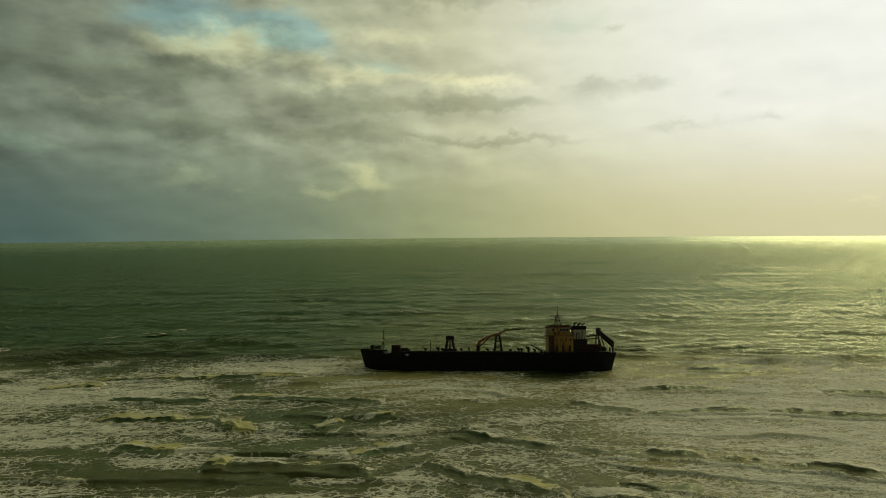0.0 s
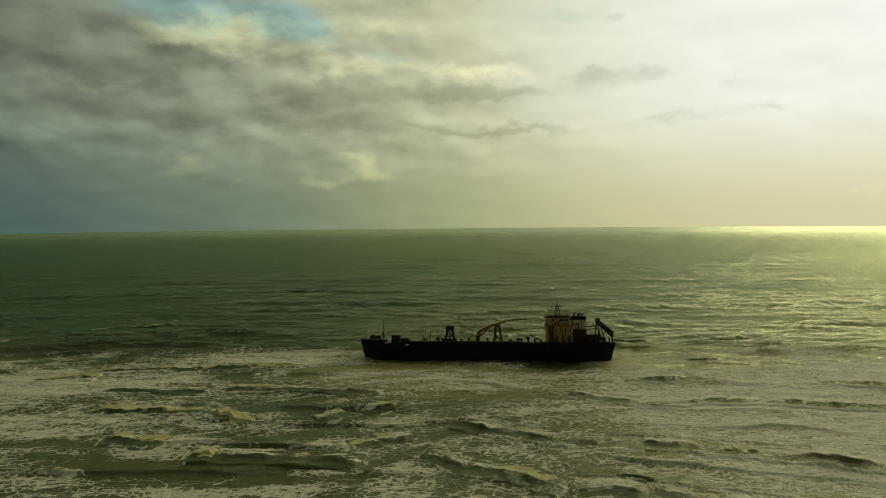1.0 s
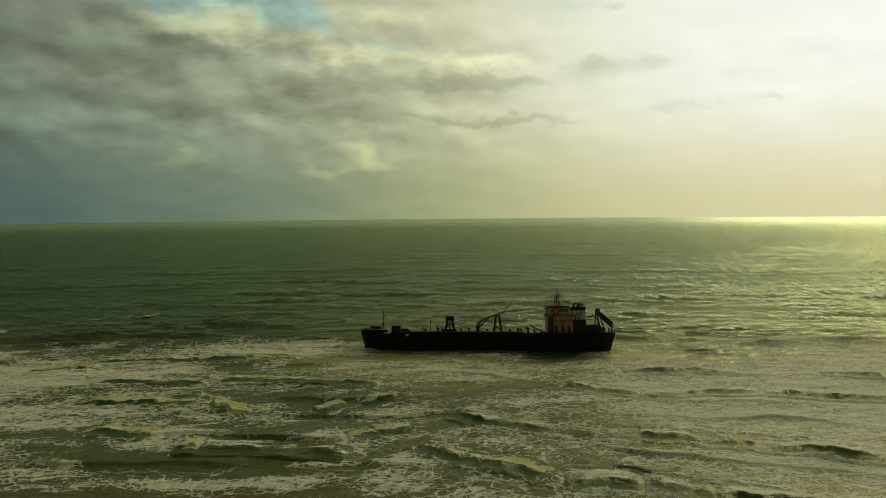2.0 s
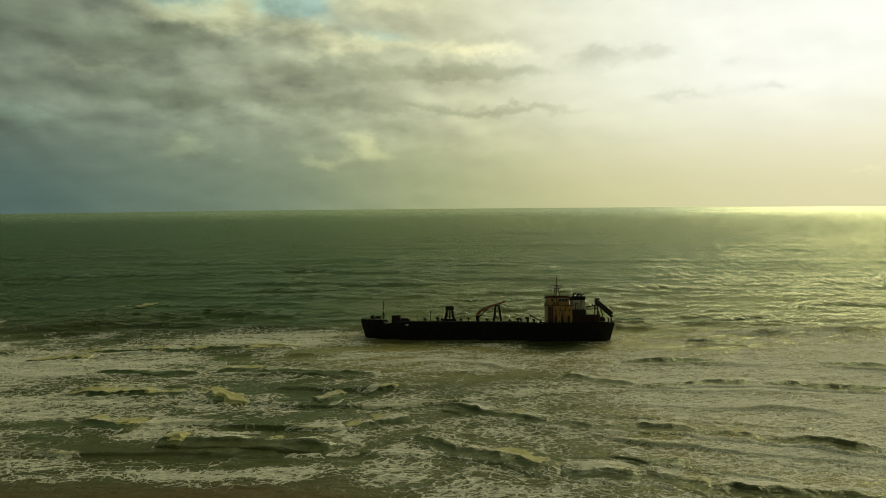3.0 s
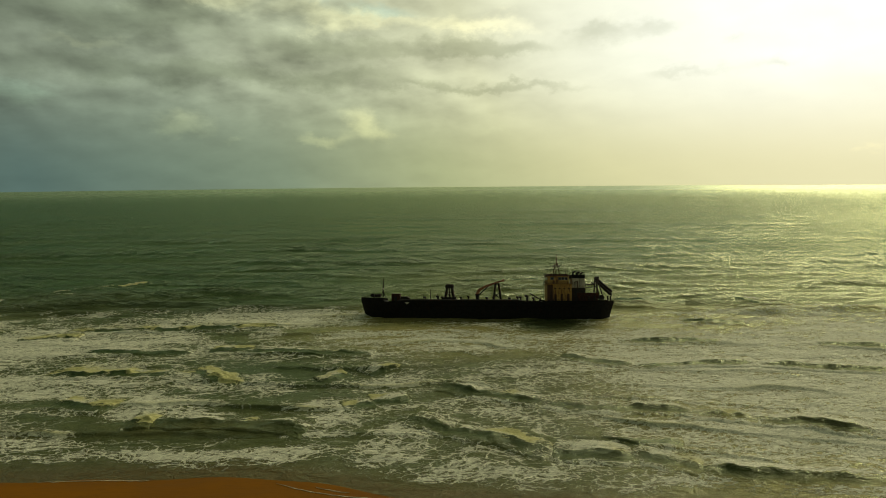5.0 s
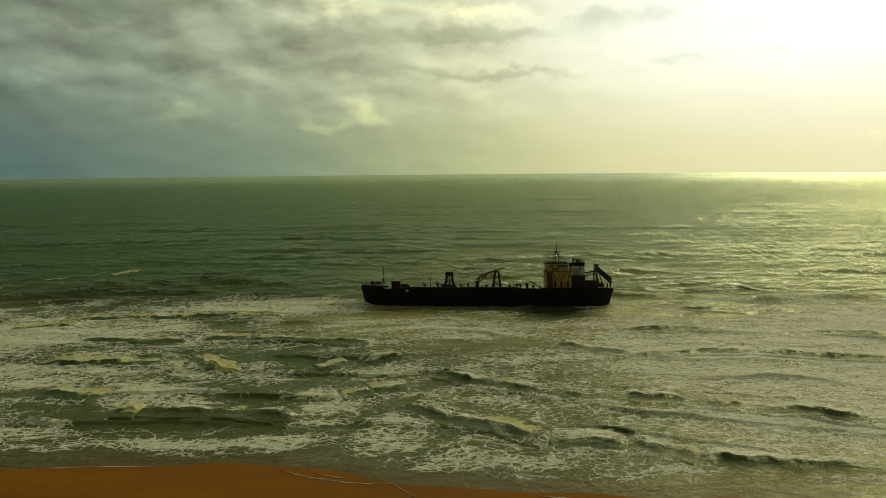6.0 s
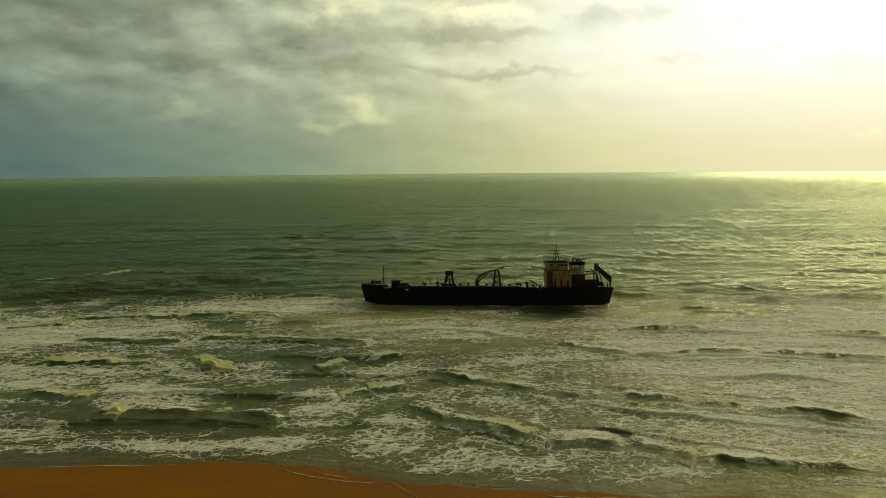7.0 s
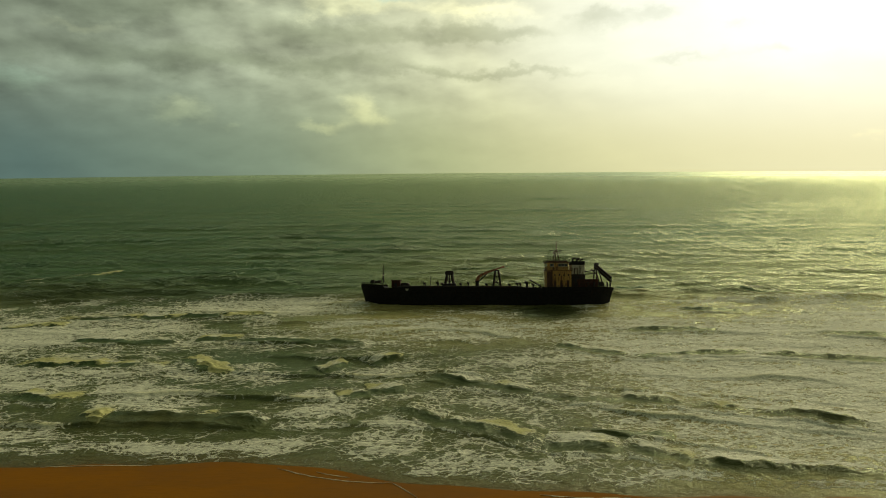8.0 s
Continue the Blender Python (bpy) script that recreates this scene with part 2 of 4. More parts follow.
    # far out single waves merge into one rough sheen
    reach = n.add("ShaderNodeVectorMath", operation="LENGTH")
    n.put(reach.inputs[0], co)
    far = n.ramp(reach.outputs["Value"], 1300.0, 3400.0)
    normal = n.bump(n.m("MULTIPLY", n.m("ADD", n.m("MULTIPLY", hgt, open_sea), n.m("MULTIPLY", near_hgt, surfy)), n.m("SUBTRACT", n.m("SUBTRACT", 1.0, n.m("MULTIPLY", far, 0.7)), n.m("MULTIPLY", ship_reflection, 0.72))), 1.0, 1.5)
    murk = n.add("ShaderNodeBsdfDiffuse")
    n.put(murk.inputs["Color"], body), n.put(murk.inputs["Normal"], normal)
    gloss = n.add("ShaderNodeBsdfGlossy")
    n.put(gloss.inputs["Color"], (0.90, 1.0, 0.70)), n.put(gloss.inputs["Normal"], normal)
    n.put(gloss.inputs["Roughness"], n.m("ADD", n.ramp(surfy, 0.0, 0.8, 0.12, 0.18), n.m("MULTIPLY", far, 0.16)))
    fres = n.add("ShaderNodeFresnel")
    fres.inputs["IOR"].default_value = 1.33
    n.put(fres.inputs["Normal"], normal)
    water = n.add("ShaderNodeMixShader")
    n.put(water.inputs[0], n.m("MULTIPLY", fres.outputs[0], n.m("ADD", n.ramp(surfy, 0.2, 1.0, 0.92, 0.68), n.m("MULTIPLY", far, -0.2)))), n.put(water.inputs[1], murk.outputs[0]), n.put(water.inputs[2], gloss.outputs[0])
    n.put(b.inputs["Base Color"], white), n.put(b.inputs["Normal"], normal)
    b.inputs["Roughness"].default_value = 0.8
    both = n.add("ShaderNodeMixShader")
    n.put(both.inputs[0], n.m("MULTIPLY", web, 0.95)), n.put(both.inputs[1], water.outputs[0]), n.put(both.inputs[2], b.outputs[0])
    n.put(next(x for x in mat.node_tree.nodes if x.type == "OUTPUT_MATERIAL").inputs[0], both.outputs[0])
    return mat


SEA = sea_material("green_sea_water")

FROTH, n, b = material("dried_sea_froth")
n.put(b.inputs["Base Color"], n.mix(n.ramp(n.noise(n.place(), 5.0, 5, 0.7).outputs["Fac"], 0.35, 0.65), (0.60, 0.45, 0.22), (0.85, 0.80, 0.60)))
b.inputs["Roughness"].default_value = 0.8

# ---- mesh helpers ----


def part(name, bm, mat, parent=None, label="", smooth=False):
    """Links a bmesh as one mesh object, under a thing or a part."""
    me = bpy.data.meshes.new(name)
    bm.normal_update()
    bm.to_mesh(me)
    bm.free()
    me.materials.append(mat)
    if smooth:
        me.polygons.foreach_set("use_smooth", [True] * len(me.polygons))
    ob = new(name, me)
    ob.parent = parent
    if label:
        ob["label"] = label
    return ob


def grid_mesh(name, P, layers, mat, closed=False):
    """A sheet from an array of points [rows, columns, 3] with named layers of values."""
    r, c = P.shape[:2]
    me = bpy.data.meshes.new(name)
    i = np.arange(r * c).reshape(r, c)
    quads = np.stack([i[:-1, :-1], i[:-1, 1:], i[1:, 1:], i[1:, :-1]], -1).reshape(-1, 4)
    me.vertices.add(r * c)
    me.vertices.foreach_set("co", P.reshape(-1).astype(np.float32))
    me.loops.add(quads.size)
    me.loops.foreach_set("vertex_index", quads.reshape(-1).astype(np.int32))
    me.polygons.add(len(quads))
    me.polygons.foreach_set("loop_start", np.arange(0, quads.size, 4, dtype=np.int32))
    me.update(calc_edges=True)
    me.polygons.foreach_set("use_smooth", np.ones(len(quads), dtype=bool))
    for key, values in layers.items():
        me.attributes.new(key, "FLOAT", "POINT").data.foreach_set("value", values.reshape(-1).astype(np.float32))
    me.materials.append(mat)
    return new(name, me)


def box(bm, lo, hi, bevel=0.0):
    vs = bmesh.ops.create_cube(bm, size=1.0)["verts"]
    for v in vs:
        v.co = Vector([lo[k] + (v.co[k] + 0.5) * (hi[k] - lo[k]) for k in range(3)])
    if bevel:
        es = list({e for v in vs for e in v.link_edges})
        bmesh.ops.bevel(bm, geom=es, offset=bevel, segments=2, affect="EDGES", profile=0.6)
    return bm


def rod(bm, a, b_, r0, r1=None, sides=8):
    a, b_ = Vector(a), Vector(b_)
    d = b_ - a
    m = Matrix.Translation((a + b_) / 2) @ d.to_track_quat("Z", "Y").to_matrix().to_4x4()
    bmesh.ops.create_cone(bm, cap_ends=True, segments=sides, radius1=r0, radius2=r0 if r1 is None else r1, depth=d.length, matrix=m)
    return bm


def boxes(*pairs, bevel=0.04):
    bm = bmesh.new()
    for lo, hi in pairs:
        box(bm, lo, hi, bevel)
    return bm


def rods(*items):
    bm = bmesh.new()
    for it in items:
        rod(bm, *it)
    return bm


# smooth random field, for waves and shores
def field(x, y, seed):
    rng = np.random.default_rng(seed)
    out = np.zeros_like(x)
    for k in range(7):
        a, f = rng.uniform(0, 2 * np.pi), 0.6 + 0.35 * k
        out += np.sin(f * (x * np.cos(a) + y * np.sin(a)) + rng.uniform(0, 6.28) + 1.3 * np.sin(0.37 * f * (x * np.sin(a) - y * np.cos(a)) + rng.uniform(0, 6.28))) / (1 + 0.35 * k)
    return out / 3.0


# ---- ground: beach and sea bed ----


def shore(x):
    """How far out the water's edge lies."""
    step = 1 / (1 + np.exp(-np.clip((x + 12) / 6.5, -40, 40)))
    return 96.9 - 9.3 * step - 0.06 * np.clip(x, 0, 60) + 0.10 * np.clip(x + 60, -14, 0) + 0.35 * np.sin(x / 7.0) + 0.3 * np.sin(x / 3.1 + 1)


def ground_z(X, Y):
    s = shore(X) - Y
    Z = np.where(s > 0, 3.2 * (1 - np.exp(-np.clip(s, 0, 1e5) / 60.0)), s * 0.05)
    return np.maximum(Z + 0.03 * field(X / 5, Y / 4, 5) * np.clip(s / 8, 0, 1), -9)


def make_ground():
    xs = np.concatenate([-np.geomspace(4800, 140, 30), np.linspace(-130, 130, 241), np.geomspace(140, 4800, 30)])
    ys = np.concatenate([-np.geomspace(4800, 60, 20), np.linspace(-50, 60, 20), np.linspace(62, 125, 120), np.linspace(130, 420, 30)])
    X, Y = np.meshgrid(xs, ys)
    return tagged(grid_mesh("ground", np.stack([X, Y, ground_z(X, Y)], -1), {}, SAND), "wet orange-brown sand beach sloping under the sea", "beach", kind="structure")


def foam_line(a, b_, sag, width, seed):
    """A thin rim of foam that a spent wave left on the sand, in an arc from a to b_."""
    t = np.linspace(0, 1, 110)
    x = a[0] + (b_[0] - a[0]) * t
    y = a[1] + (b_[1] - a[1]) * t - sag * 4 * t * (1 - t) + 0.16 * field(x / 0.9, x * 0, seed) + 0.07 * field(x / 0.3, x * 0, seed + 1)
    w = width * np.clip(0.6 + 0.5 * field(x / 0.5, x * 0, seed + 2), 0.15, 1.3) * np.clip(8 * t * (1 - t), 0.1, 1)
    v = np.linspace(-1, 1, 7)
    V, X = np.meshgrid(v, x, indexing="ij")
    Y = y[None, :] + V * w[None, :]
    Z = ground_z(X, Y) + 0.02 + 0.07 * (1 - V ** 2)
    return tagged(grid_mesh("foam_line", np.stack([X, Y, Z], -1), {}, FROTH), "thin curved rim of white foam on wet sand", "foam", "foam lines on the sand")


def smooth(v, lo, hi):
    t = np.clip((v - lo) / (hi - lo), 0, 1)
    return t * t * (3 - 2 * t)


def surf(X, Y):
    """Phase of the broken rollers near the shore (0 at the front, 1 before the next) and their strength."""
    turn = 0.20 * np.clip(X, -5, 90) - 0.45 * 12 * np.exp(-((X - 2) / 14) ** 2) * smooth(Y, 115, 135)
    q = Y + turn + 7.5 * field(X / 34, Y / 30, 2) + 2.4 * field(X / 9, Y / 9, 3) + 0.7 * field(X / 2.6, Y / 3, 4)
    ph = (q / 13.5) % 1.0
    force = np.clip(0.38 + 0.9 * field(X / 12, Y / 8, 6), 0, 1.3) * (1 - 0.45 * smooth(X, 30, 70)) * smooth(Y - shore(X), 4, 16) * (1 - smooth(Y, 205, 250))
    return ph, force


def swell(X, Y):
    """Height of the water: rows of swell running for the shore, with pointed crests."""
    far = smooth(Y, 170, 260)
    wob = 9 * field(X / 60, Y / 50, 2) + 3.2 * field(X / 14, Y / 12, 3)
    gap = 1.0 * Y ** 2 / 52800.0 + 0.01
    out = np.zeros_like(X)
    for k, (lam, amp, skew, seed) in enumerate([(150, 1.0, 0.05, 8), (95, 1.0, 0.1, 9), (52, 1.2, -0.06, 10), (28, 1.05, 0.05, 11), (17, 0.85, -0.12, 12), (10, 0.60, 0.17, 13), (6, 0.34, -0.25, 14)]):
        ph = 2 * np.pi * (Y + skew * X + wob * (1 - 0.12 * k)) / lam + seed
        group = np.clip(0.35 + 1.0 * field(X / (lam * 1.1), Y / (lam * 0.9), seed + 20), 0.0, 1.6)
        crest = (1 - np.abs(np.sin(ph / 2))) ** 1.4 * 2 - 0.6
        near_part = far if lam > 20 else 0.25 + 0.75 * far
        out += amp * group * crest * np.clip(lam / (3 * gap) - 0.6, 0, 1) * near_part
    out *= 1 - 0.96 * smooth(Y, 900, 2800)
    ph, force = surf(X, Y)
    roller = smooth(ph, 0.0, 0.07) * np.exp(-3.0 * np.clip(ph - 0.07, 0, 1)) - 0.25
    out += 0.75 * force * roller
    out += 0.16 * field(X / 1.6, Y / 1.2, 50) * (1 - smooth(Y, 200, 300))
    calm = smooth(Y - shore(X), 1.0, 18.0)
    return out * calm


def ship_reflection_field(X, Y):
    """Where water before the hull is smoother and the ship's dark reflection is painted."""
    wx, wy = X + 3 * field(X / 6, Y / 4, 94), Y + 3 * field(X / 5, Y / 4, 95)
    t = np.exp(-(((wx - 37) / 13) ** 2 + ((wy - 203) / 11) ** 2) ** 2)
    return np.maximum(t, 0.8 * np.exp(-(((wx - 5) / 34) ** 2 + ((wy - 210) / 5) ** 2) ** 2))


def foam_field(X, Y):
    """How densely foam covers the water, and where it is freshly broken."""
    out = np.zeros_like(X)
    wx, wy = X + 6 * field(X / 15, Y / 12, 30), Y + 4 * field(X / 13, Y / 10, 31)
    for cx, cy, rx, ry, p in [(92, 152, 66, 40, 1.02), (108, 110, 76, 20, 0.92), (150, 160, 70, 52, 0.95), (120, 208, 60, 22, 0.5), (14, 184, 40, 18, 0.72), (60, 180, 30, 16, 0.75), (20, 150, 24, 14, 0.62), (12, 128, 9, 9, 0.55), (28, 118, 12, 7, 0.5),
                              (-64, 214, 46, 18, 0.85), (-118, 182, 46, 24, 0.92), (-98, 141, 30, 12, 0.85), (-62, 128, 19, 9, 0.85), (-22, 118, 9, 18, 0.6),
                              (-40, 104, 27, 4.5, 0.85), (-76, 106, 18, 7, 0.6), (-7, 106, 8, 13, 0.6), (30, 96, 28, 8, 0.48), (-14, 142, 13, 11, 0.48), (-25, 185, 22, 9, 0.5), (-95, 120, 20, 8, 0.55)]:
        d = ((wx - cx) / rx) ** 2 + ((wy - cy) / ry) ** 2
        out = np.maximum(out, p * np.exp(-d ** 2))
    # the last two thin the foam over the ship's painted reflection
    for cx, cy, rx, ry, p in [(-42, 150, 22, 19, 0.7), (-55, 114, 23, 4.4, 0.75), (-42, 171, 24, 5, 0.55), (16, 114, 12, 4, 0.4), (-95, 166, 22, 4, 0.4), (35, 202, 15, 13, 0.92), (0, 203, 32, 5, 0.5)]:
        d = ((wx - cx) / rx) ** 2 + ((wy - cy) / ry) ** 2
        out *= 1 - p * np.exp(-d ** 2)
    ph, force = surf(X, Y)
    zone = smooth(out, 0.04, 0.4)
    out = out * (0.72 + 0.5 * np.exp(-2.2 * ph) * np.clip(force * 1.6, 0.3, 1.2)) - 0.45 * zone * np.clip(force, 0, 1) * (1 - smooth(ph, 0.0, 0.07)) + 0.35 * force * np.exp(-7 * ph) * (0.25 + zone)
    out -= 0.20 * zone * smooth(ph, 0.80, 0.97) * np.clip(force, 0, 1)
    wisps = np.clip(0.22 + 0.24 * field(X / 11, Y / 8, 70) + 0.16 * field(X / 4, Y / 3, 71), 0, 1) * smooth(Y - shore(X), 0, 6) * (1 - smooth(Y + 0.10 * X, 200, 236))
    out = np.maximum(out, wisps * (1 - 0.75 * np.exp(-(((X + 53) / 25) ** 2 + ((Y - 113.5) / 4.6) ** 2) ** 2)))
    edge = np.exp(-((Y - shore(X) - 1.6) / 2.0) ** 2) * 0.42
    out = np.maximum(out, edge * (np.abs(X) < 400))
    out *= 0.30 + 0.70 * smooth(Y - shore(X), 1.0, 6.0)
    lacing = np.clip(0.40 + 0.30 * field(X / 9, Y / 5, 72), 0, 1) * smooth(X, -15, 5) * (1 - smooth(X, 120, 200)) * smooth(Y - shore(X), 0.8, 3.5) * (1 - smooth(Y - shore(X), 14, 24))
    out = np.maximum(out, lacing)
    # foam thinned where the ship's reflection is painted dark
    out *= 1 - 0.9 * ship_reflection_field(X, Y)
    # a few whitecaps out at sea
    caps = smooth(field(X / 9, Y / 5, 61) * field(X / 40, Y / 33, 62), 0.80, 1.0) * smooth(Y, 215, 240) * (1 - smooth(Y, 700, 1200))
    out = np.maximum(out, 0.5 * caps)
    fresh = 0.9 * np.clip(force - 0.45, 0, 0.6) / 0.6 * np.exp(-((ph - 0.09) / 0.06) ** 2) * zone
    return np.clip(out + 0.10 * field(X / 14, Y / 9, 40) * (out > 0.05), 0, 1.2), fresh


def turbid_field(X, Y):
    """Sand and fine foam stirred up in the surf; clear darker pools keep the colour of the open sea."""
    t = (1 - smooth(Y + 0.02 * X + 8 * field(X / 25, Y / 20, 90), 212, 245)) * (0.15 + 0.85 * np.maximum(smooth(X, 15, 60), smooth(Y, 150, 185) * smooth(X, -70, -10)))
    # the last two darken the water's colour for the ship's reflection
    for cx, cy, rx, ry, p in [(-42, 152, 26, 24, 0.75), (-55, 114, 28, 6, 0.5), (-110, 225, 30, 12, 0.6), (35, 201, 15, 13, 0.95), (0, 204, 34, 5, 0.6)]:
        t = t * (1 - p * np.exp(-(((X - cx) / rx) ** 2 + ((Y - cy) / ry) ** 2) ** 2))
    outer = 0.28 * (1 - smooth(Y, 235, 430)) * smooth(Y, 205, 240) * smooth(X, -70, 20)
    return np.clip(np.maximum(t, outer), 0, 1)


def silt_field(X, Y):
    """Brown water: thin over the beach, and clouds of sand stirred up farther out."""
    t = np.exp(-np.clip(Y - shore(X), 0, 99) / 4.5)
    for cx, cy, rx, ry, p in [(-150, 245, 75, 24, 0.32), (-55, 114, 26, 5, 0.38), (-85, 110, 14, 8, 0.3), (80, 125, 85, 60, 0.28)]:
        t = np.maximum(t, p * np.exp(-(((X - cx) / rx) ** 2 + ((Y - cy) / ry) ** 2)))
    return t


def surf_zone(X, Y):
    return 1 - smooth(Y + 6 * field(X / 25, Y / 20, 91), 215, 250)


def make_sea():
    dip0, dip1 = math.atan(H / 4850), math.atan(H / 64)
    rows = np.arctan(np.linspace(math.tan(dip1), math.tan(dip0), 760))
    rad = H / np.tan(rows)
    ang = np.radians(np.concatenate([np.linspace(-115, -45, 40), np.linspace(-44, 44, 1100), np.linspace(45, 115, 40)]))
    R, A = np.meshgrid(rad, ang, indexing="ij")
    X, Y = R * np.sin(A), R * np.cos(A)
    Z = swell(X, Y)
    foam, fresh = foam_field(X, Y)
    return tagged(grid_mesh("sea", np.stack([X, Y, Z], -1), {"foam": foam, "fresh": fresh, "shallow": silt_field(X, Y), "turbid": turbid_field(X, Y), "surf": surf_zone(X, Y), "ship_reflection": ship_reflection_field(X, Y)}, SEA), "murky green sea with white surf foam and swell", "sea", kind="structure")


def breaker(cx, cy, half, turn, height, back_len, fresh, foam, seed):
    """A breaking wave: steep dark face towards the shore, foaming crest and a trail of foam that merges into the water around."""
    s = np.linspace(-half, half, max(40, int(half * 2 / 0.32)))
    c = np.concatenate([np.linspace(-5.5, -2.2, 16), np.linspace(-2.0, 2.2, 34), np.linspace(2.5, back_len, 30)])
    C, S = np.meshgrid(c, s, indexing="ij")
    u = S / half
    wav = 1.6 * field(S / 7.0, S * 0 + 1.0, seed + 1) + 0.9 * field(S / 2.4, S * 0, seed + 2) + 0.45 * field(S / 0.8, S * 0, seed + 7) + 0.18 * field(S / 0.3, S * 0, seed + 15)
    Cw = C + wav
    a = radians(turn)
    X, Y = cx + S * math.cos(a) - Cw * math.sin(a), cy + S * math.sin(a) + Cw * math.cos(a)
    taper = np.clip(1 - np.abs(u) ** 4, 0, 1) * np.clip(0.8 + 0.45 * field(S / 4.5, S * 0, seed) + 0.3 * field(S / 1.3, S * 0, seed + 16), 0.1, 1.3)
    # nearness to the outline of the wave, where it sinks into the sea
    rim = smooth(np.abs(u), 0.86, 1.0)
    rim = np.maximum(rim, np.maximum(smooth(-C, 3.6, 5.5), smooth(C, back_len * 0.55, back_len)))
    own = (1 - rim) * smooth(Y - shore(X), 1.5, 9.0)
    front = np.exp(-(np.minimum(C, 0) / 1.0) ** 2)
    rear = np.exp(-np.maximum(C, 0) / (0.55 * back_len))
    roll = smooth(fresh - 0.05 + 0.55 * field(S / 5.0, S * 0, seed + 4) + 0.35 * field(S / 1.8, C / 1.5, seed + 5), 0.35, 0.8)
    lump = (0.16 + 0.22 * roll) * field(S / 0.8, C / 0.7, seed + 3) * np.exp(-np.abs(C) / 2.0)
    bump_ = 0.66 * height * taper * np.where(C < 0, front, rear) + lump * taper + 0.35 * height * taper * np.exp(-((C + 1.5) / 3.0) ** 2)
    Z = swell(X, Y) + bump_ * own + 0.08 * own - 0.45 * (1 - own)
    base_foam, base_fresh = foam_field(X, Y)
    ragged = 0.5 + 0.6 * field(S / 1.6, C / 0.9, seed + 8)
    spill = np.exp(-(np.minimum(C + 1.6 * roll * ragged, 0) / 0.45) ** 2) * np.exp(-np.maximum(C - 2.8, 0) / (1.0 + 1.8 * ragged))
    trail = foam * 1.1 * np.exp(-np.maximum(C, 0) / (1.6 * back_len)) * smooth(C, -0.8, 0.3) * (0.75 + 0.5 * ragged)
    face = smooth(C, -3.8, -1.5) * (1 - smooth(C, -0.6, 0.1)) * taper * (1 - roll * ragged)
    fo = np.maximum(base_foam, np.maximum(trail, 1.15 * spill * (0.25 + roll)) * taper) * (1 - 0.96 * np.clip(1.4 * face, 0, 1))
    fo = base_foam * rim + fo * own
    murk = turbid_field(X, Y) * (1 - 0.95 * np.clip(1.4 * face, 0, 1) * own)
    layers = {"foam": np.clip(fo, 0, 1.4), "fresh": np.clip(np.maximum(base_fresh, 1.2 * spill * roll * (0.5 + ragged)), 0, 1) * own, "shallow": silt_field(X, Y), "turbid": murk, "surf": surf_zone(X, Y)}
    P = np.stack([S, Cw, Z], -1)
    thing = tagged(new("breaking_wave"), "breaking wave with yellowish foam crest and dark face" if fresh > 0.3 else "low breaking wave with a dark face and white foam trail", "wave", "breaking waves in the surf")
    i0, i1 = int(np.searchsorted(c, -1.6)), int(np.searchsorted(c, 2.2))
    for name, label, lo, hi in (("wave_face", "dark green water sloping up to the crest", 0, i0 + 1), ("foam_crest", "ragged yellowish foam roller", i0, i1 + 1), ("foam_trail", "lacy white foam left behind the crest", i1, len(c))):
        piece = grid_mesh(name, P[lo:hi], {k: v[lo:hi] for k, v in layers.items()}, SEA)
        piece.parent = thing
        piece["label"] = label
    return thing, (cx, cy, turn)


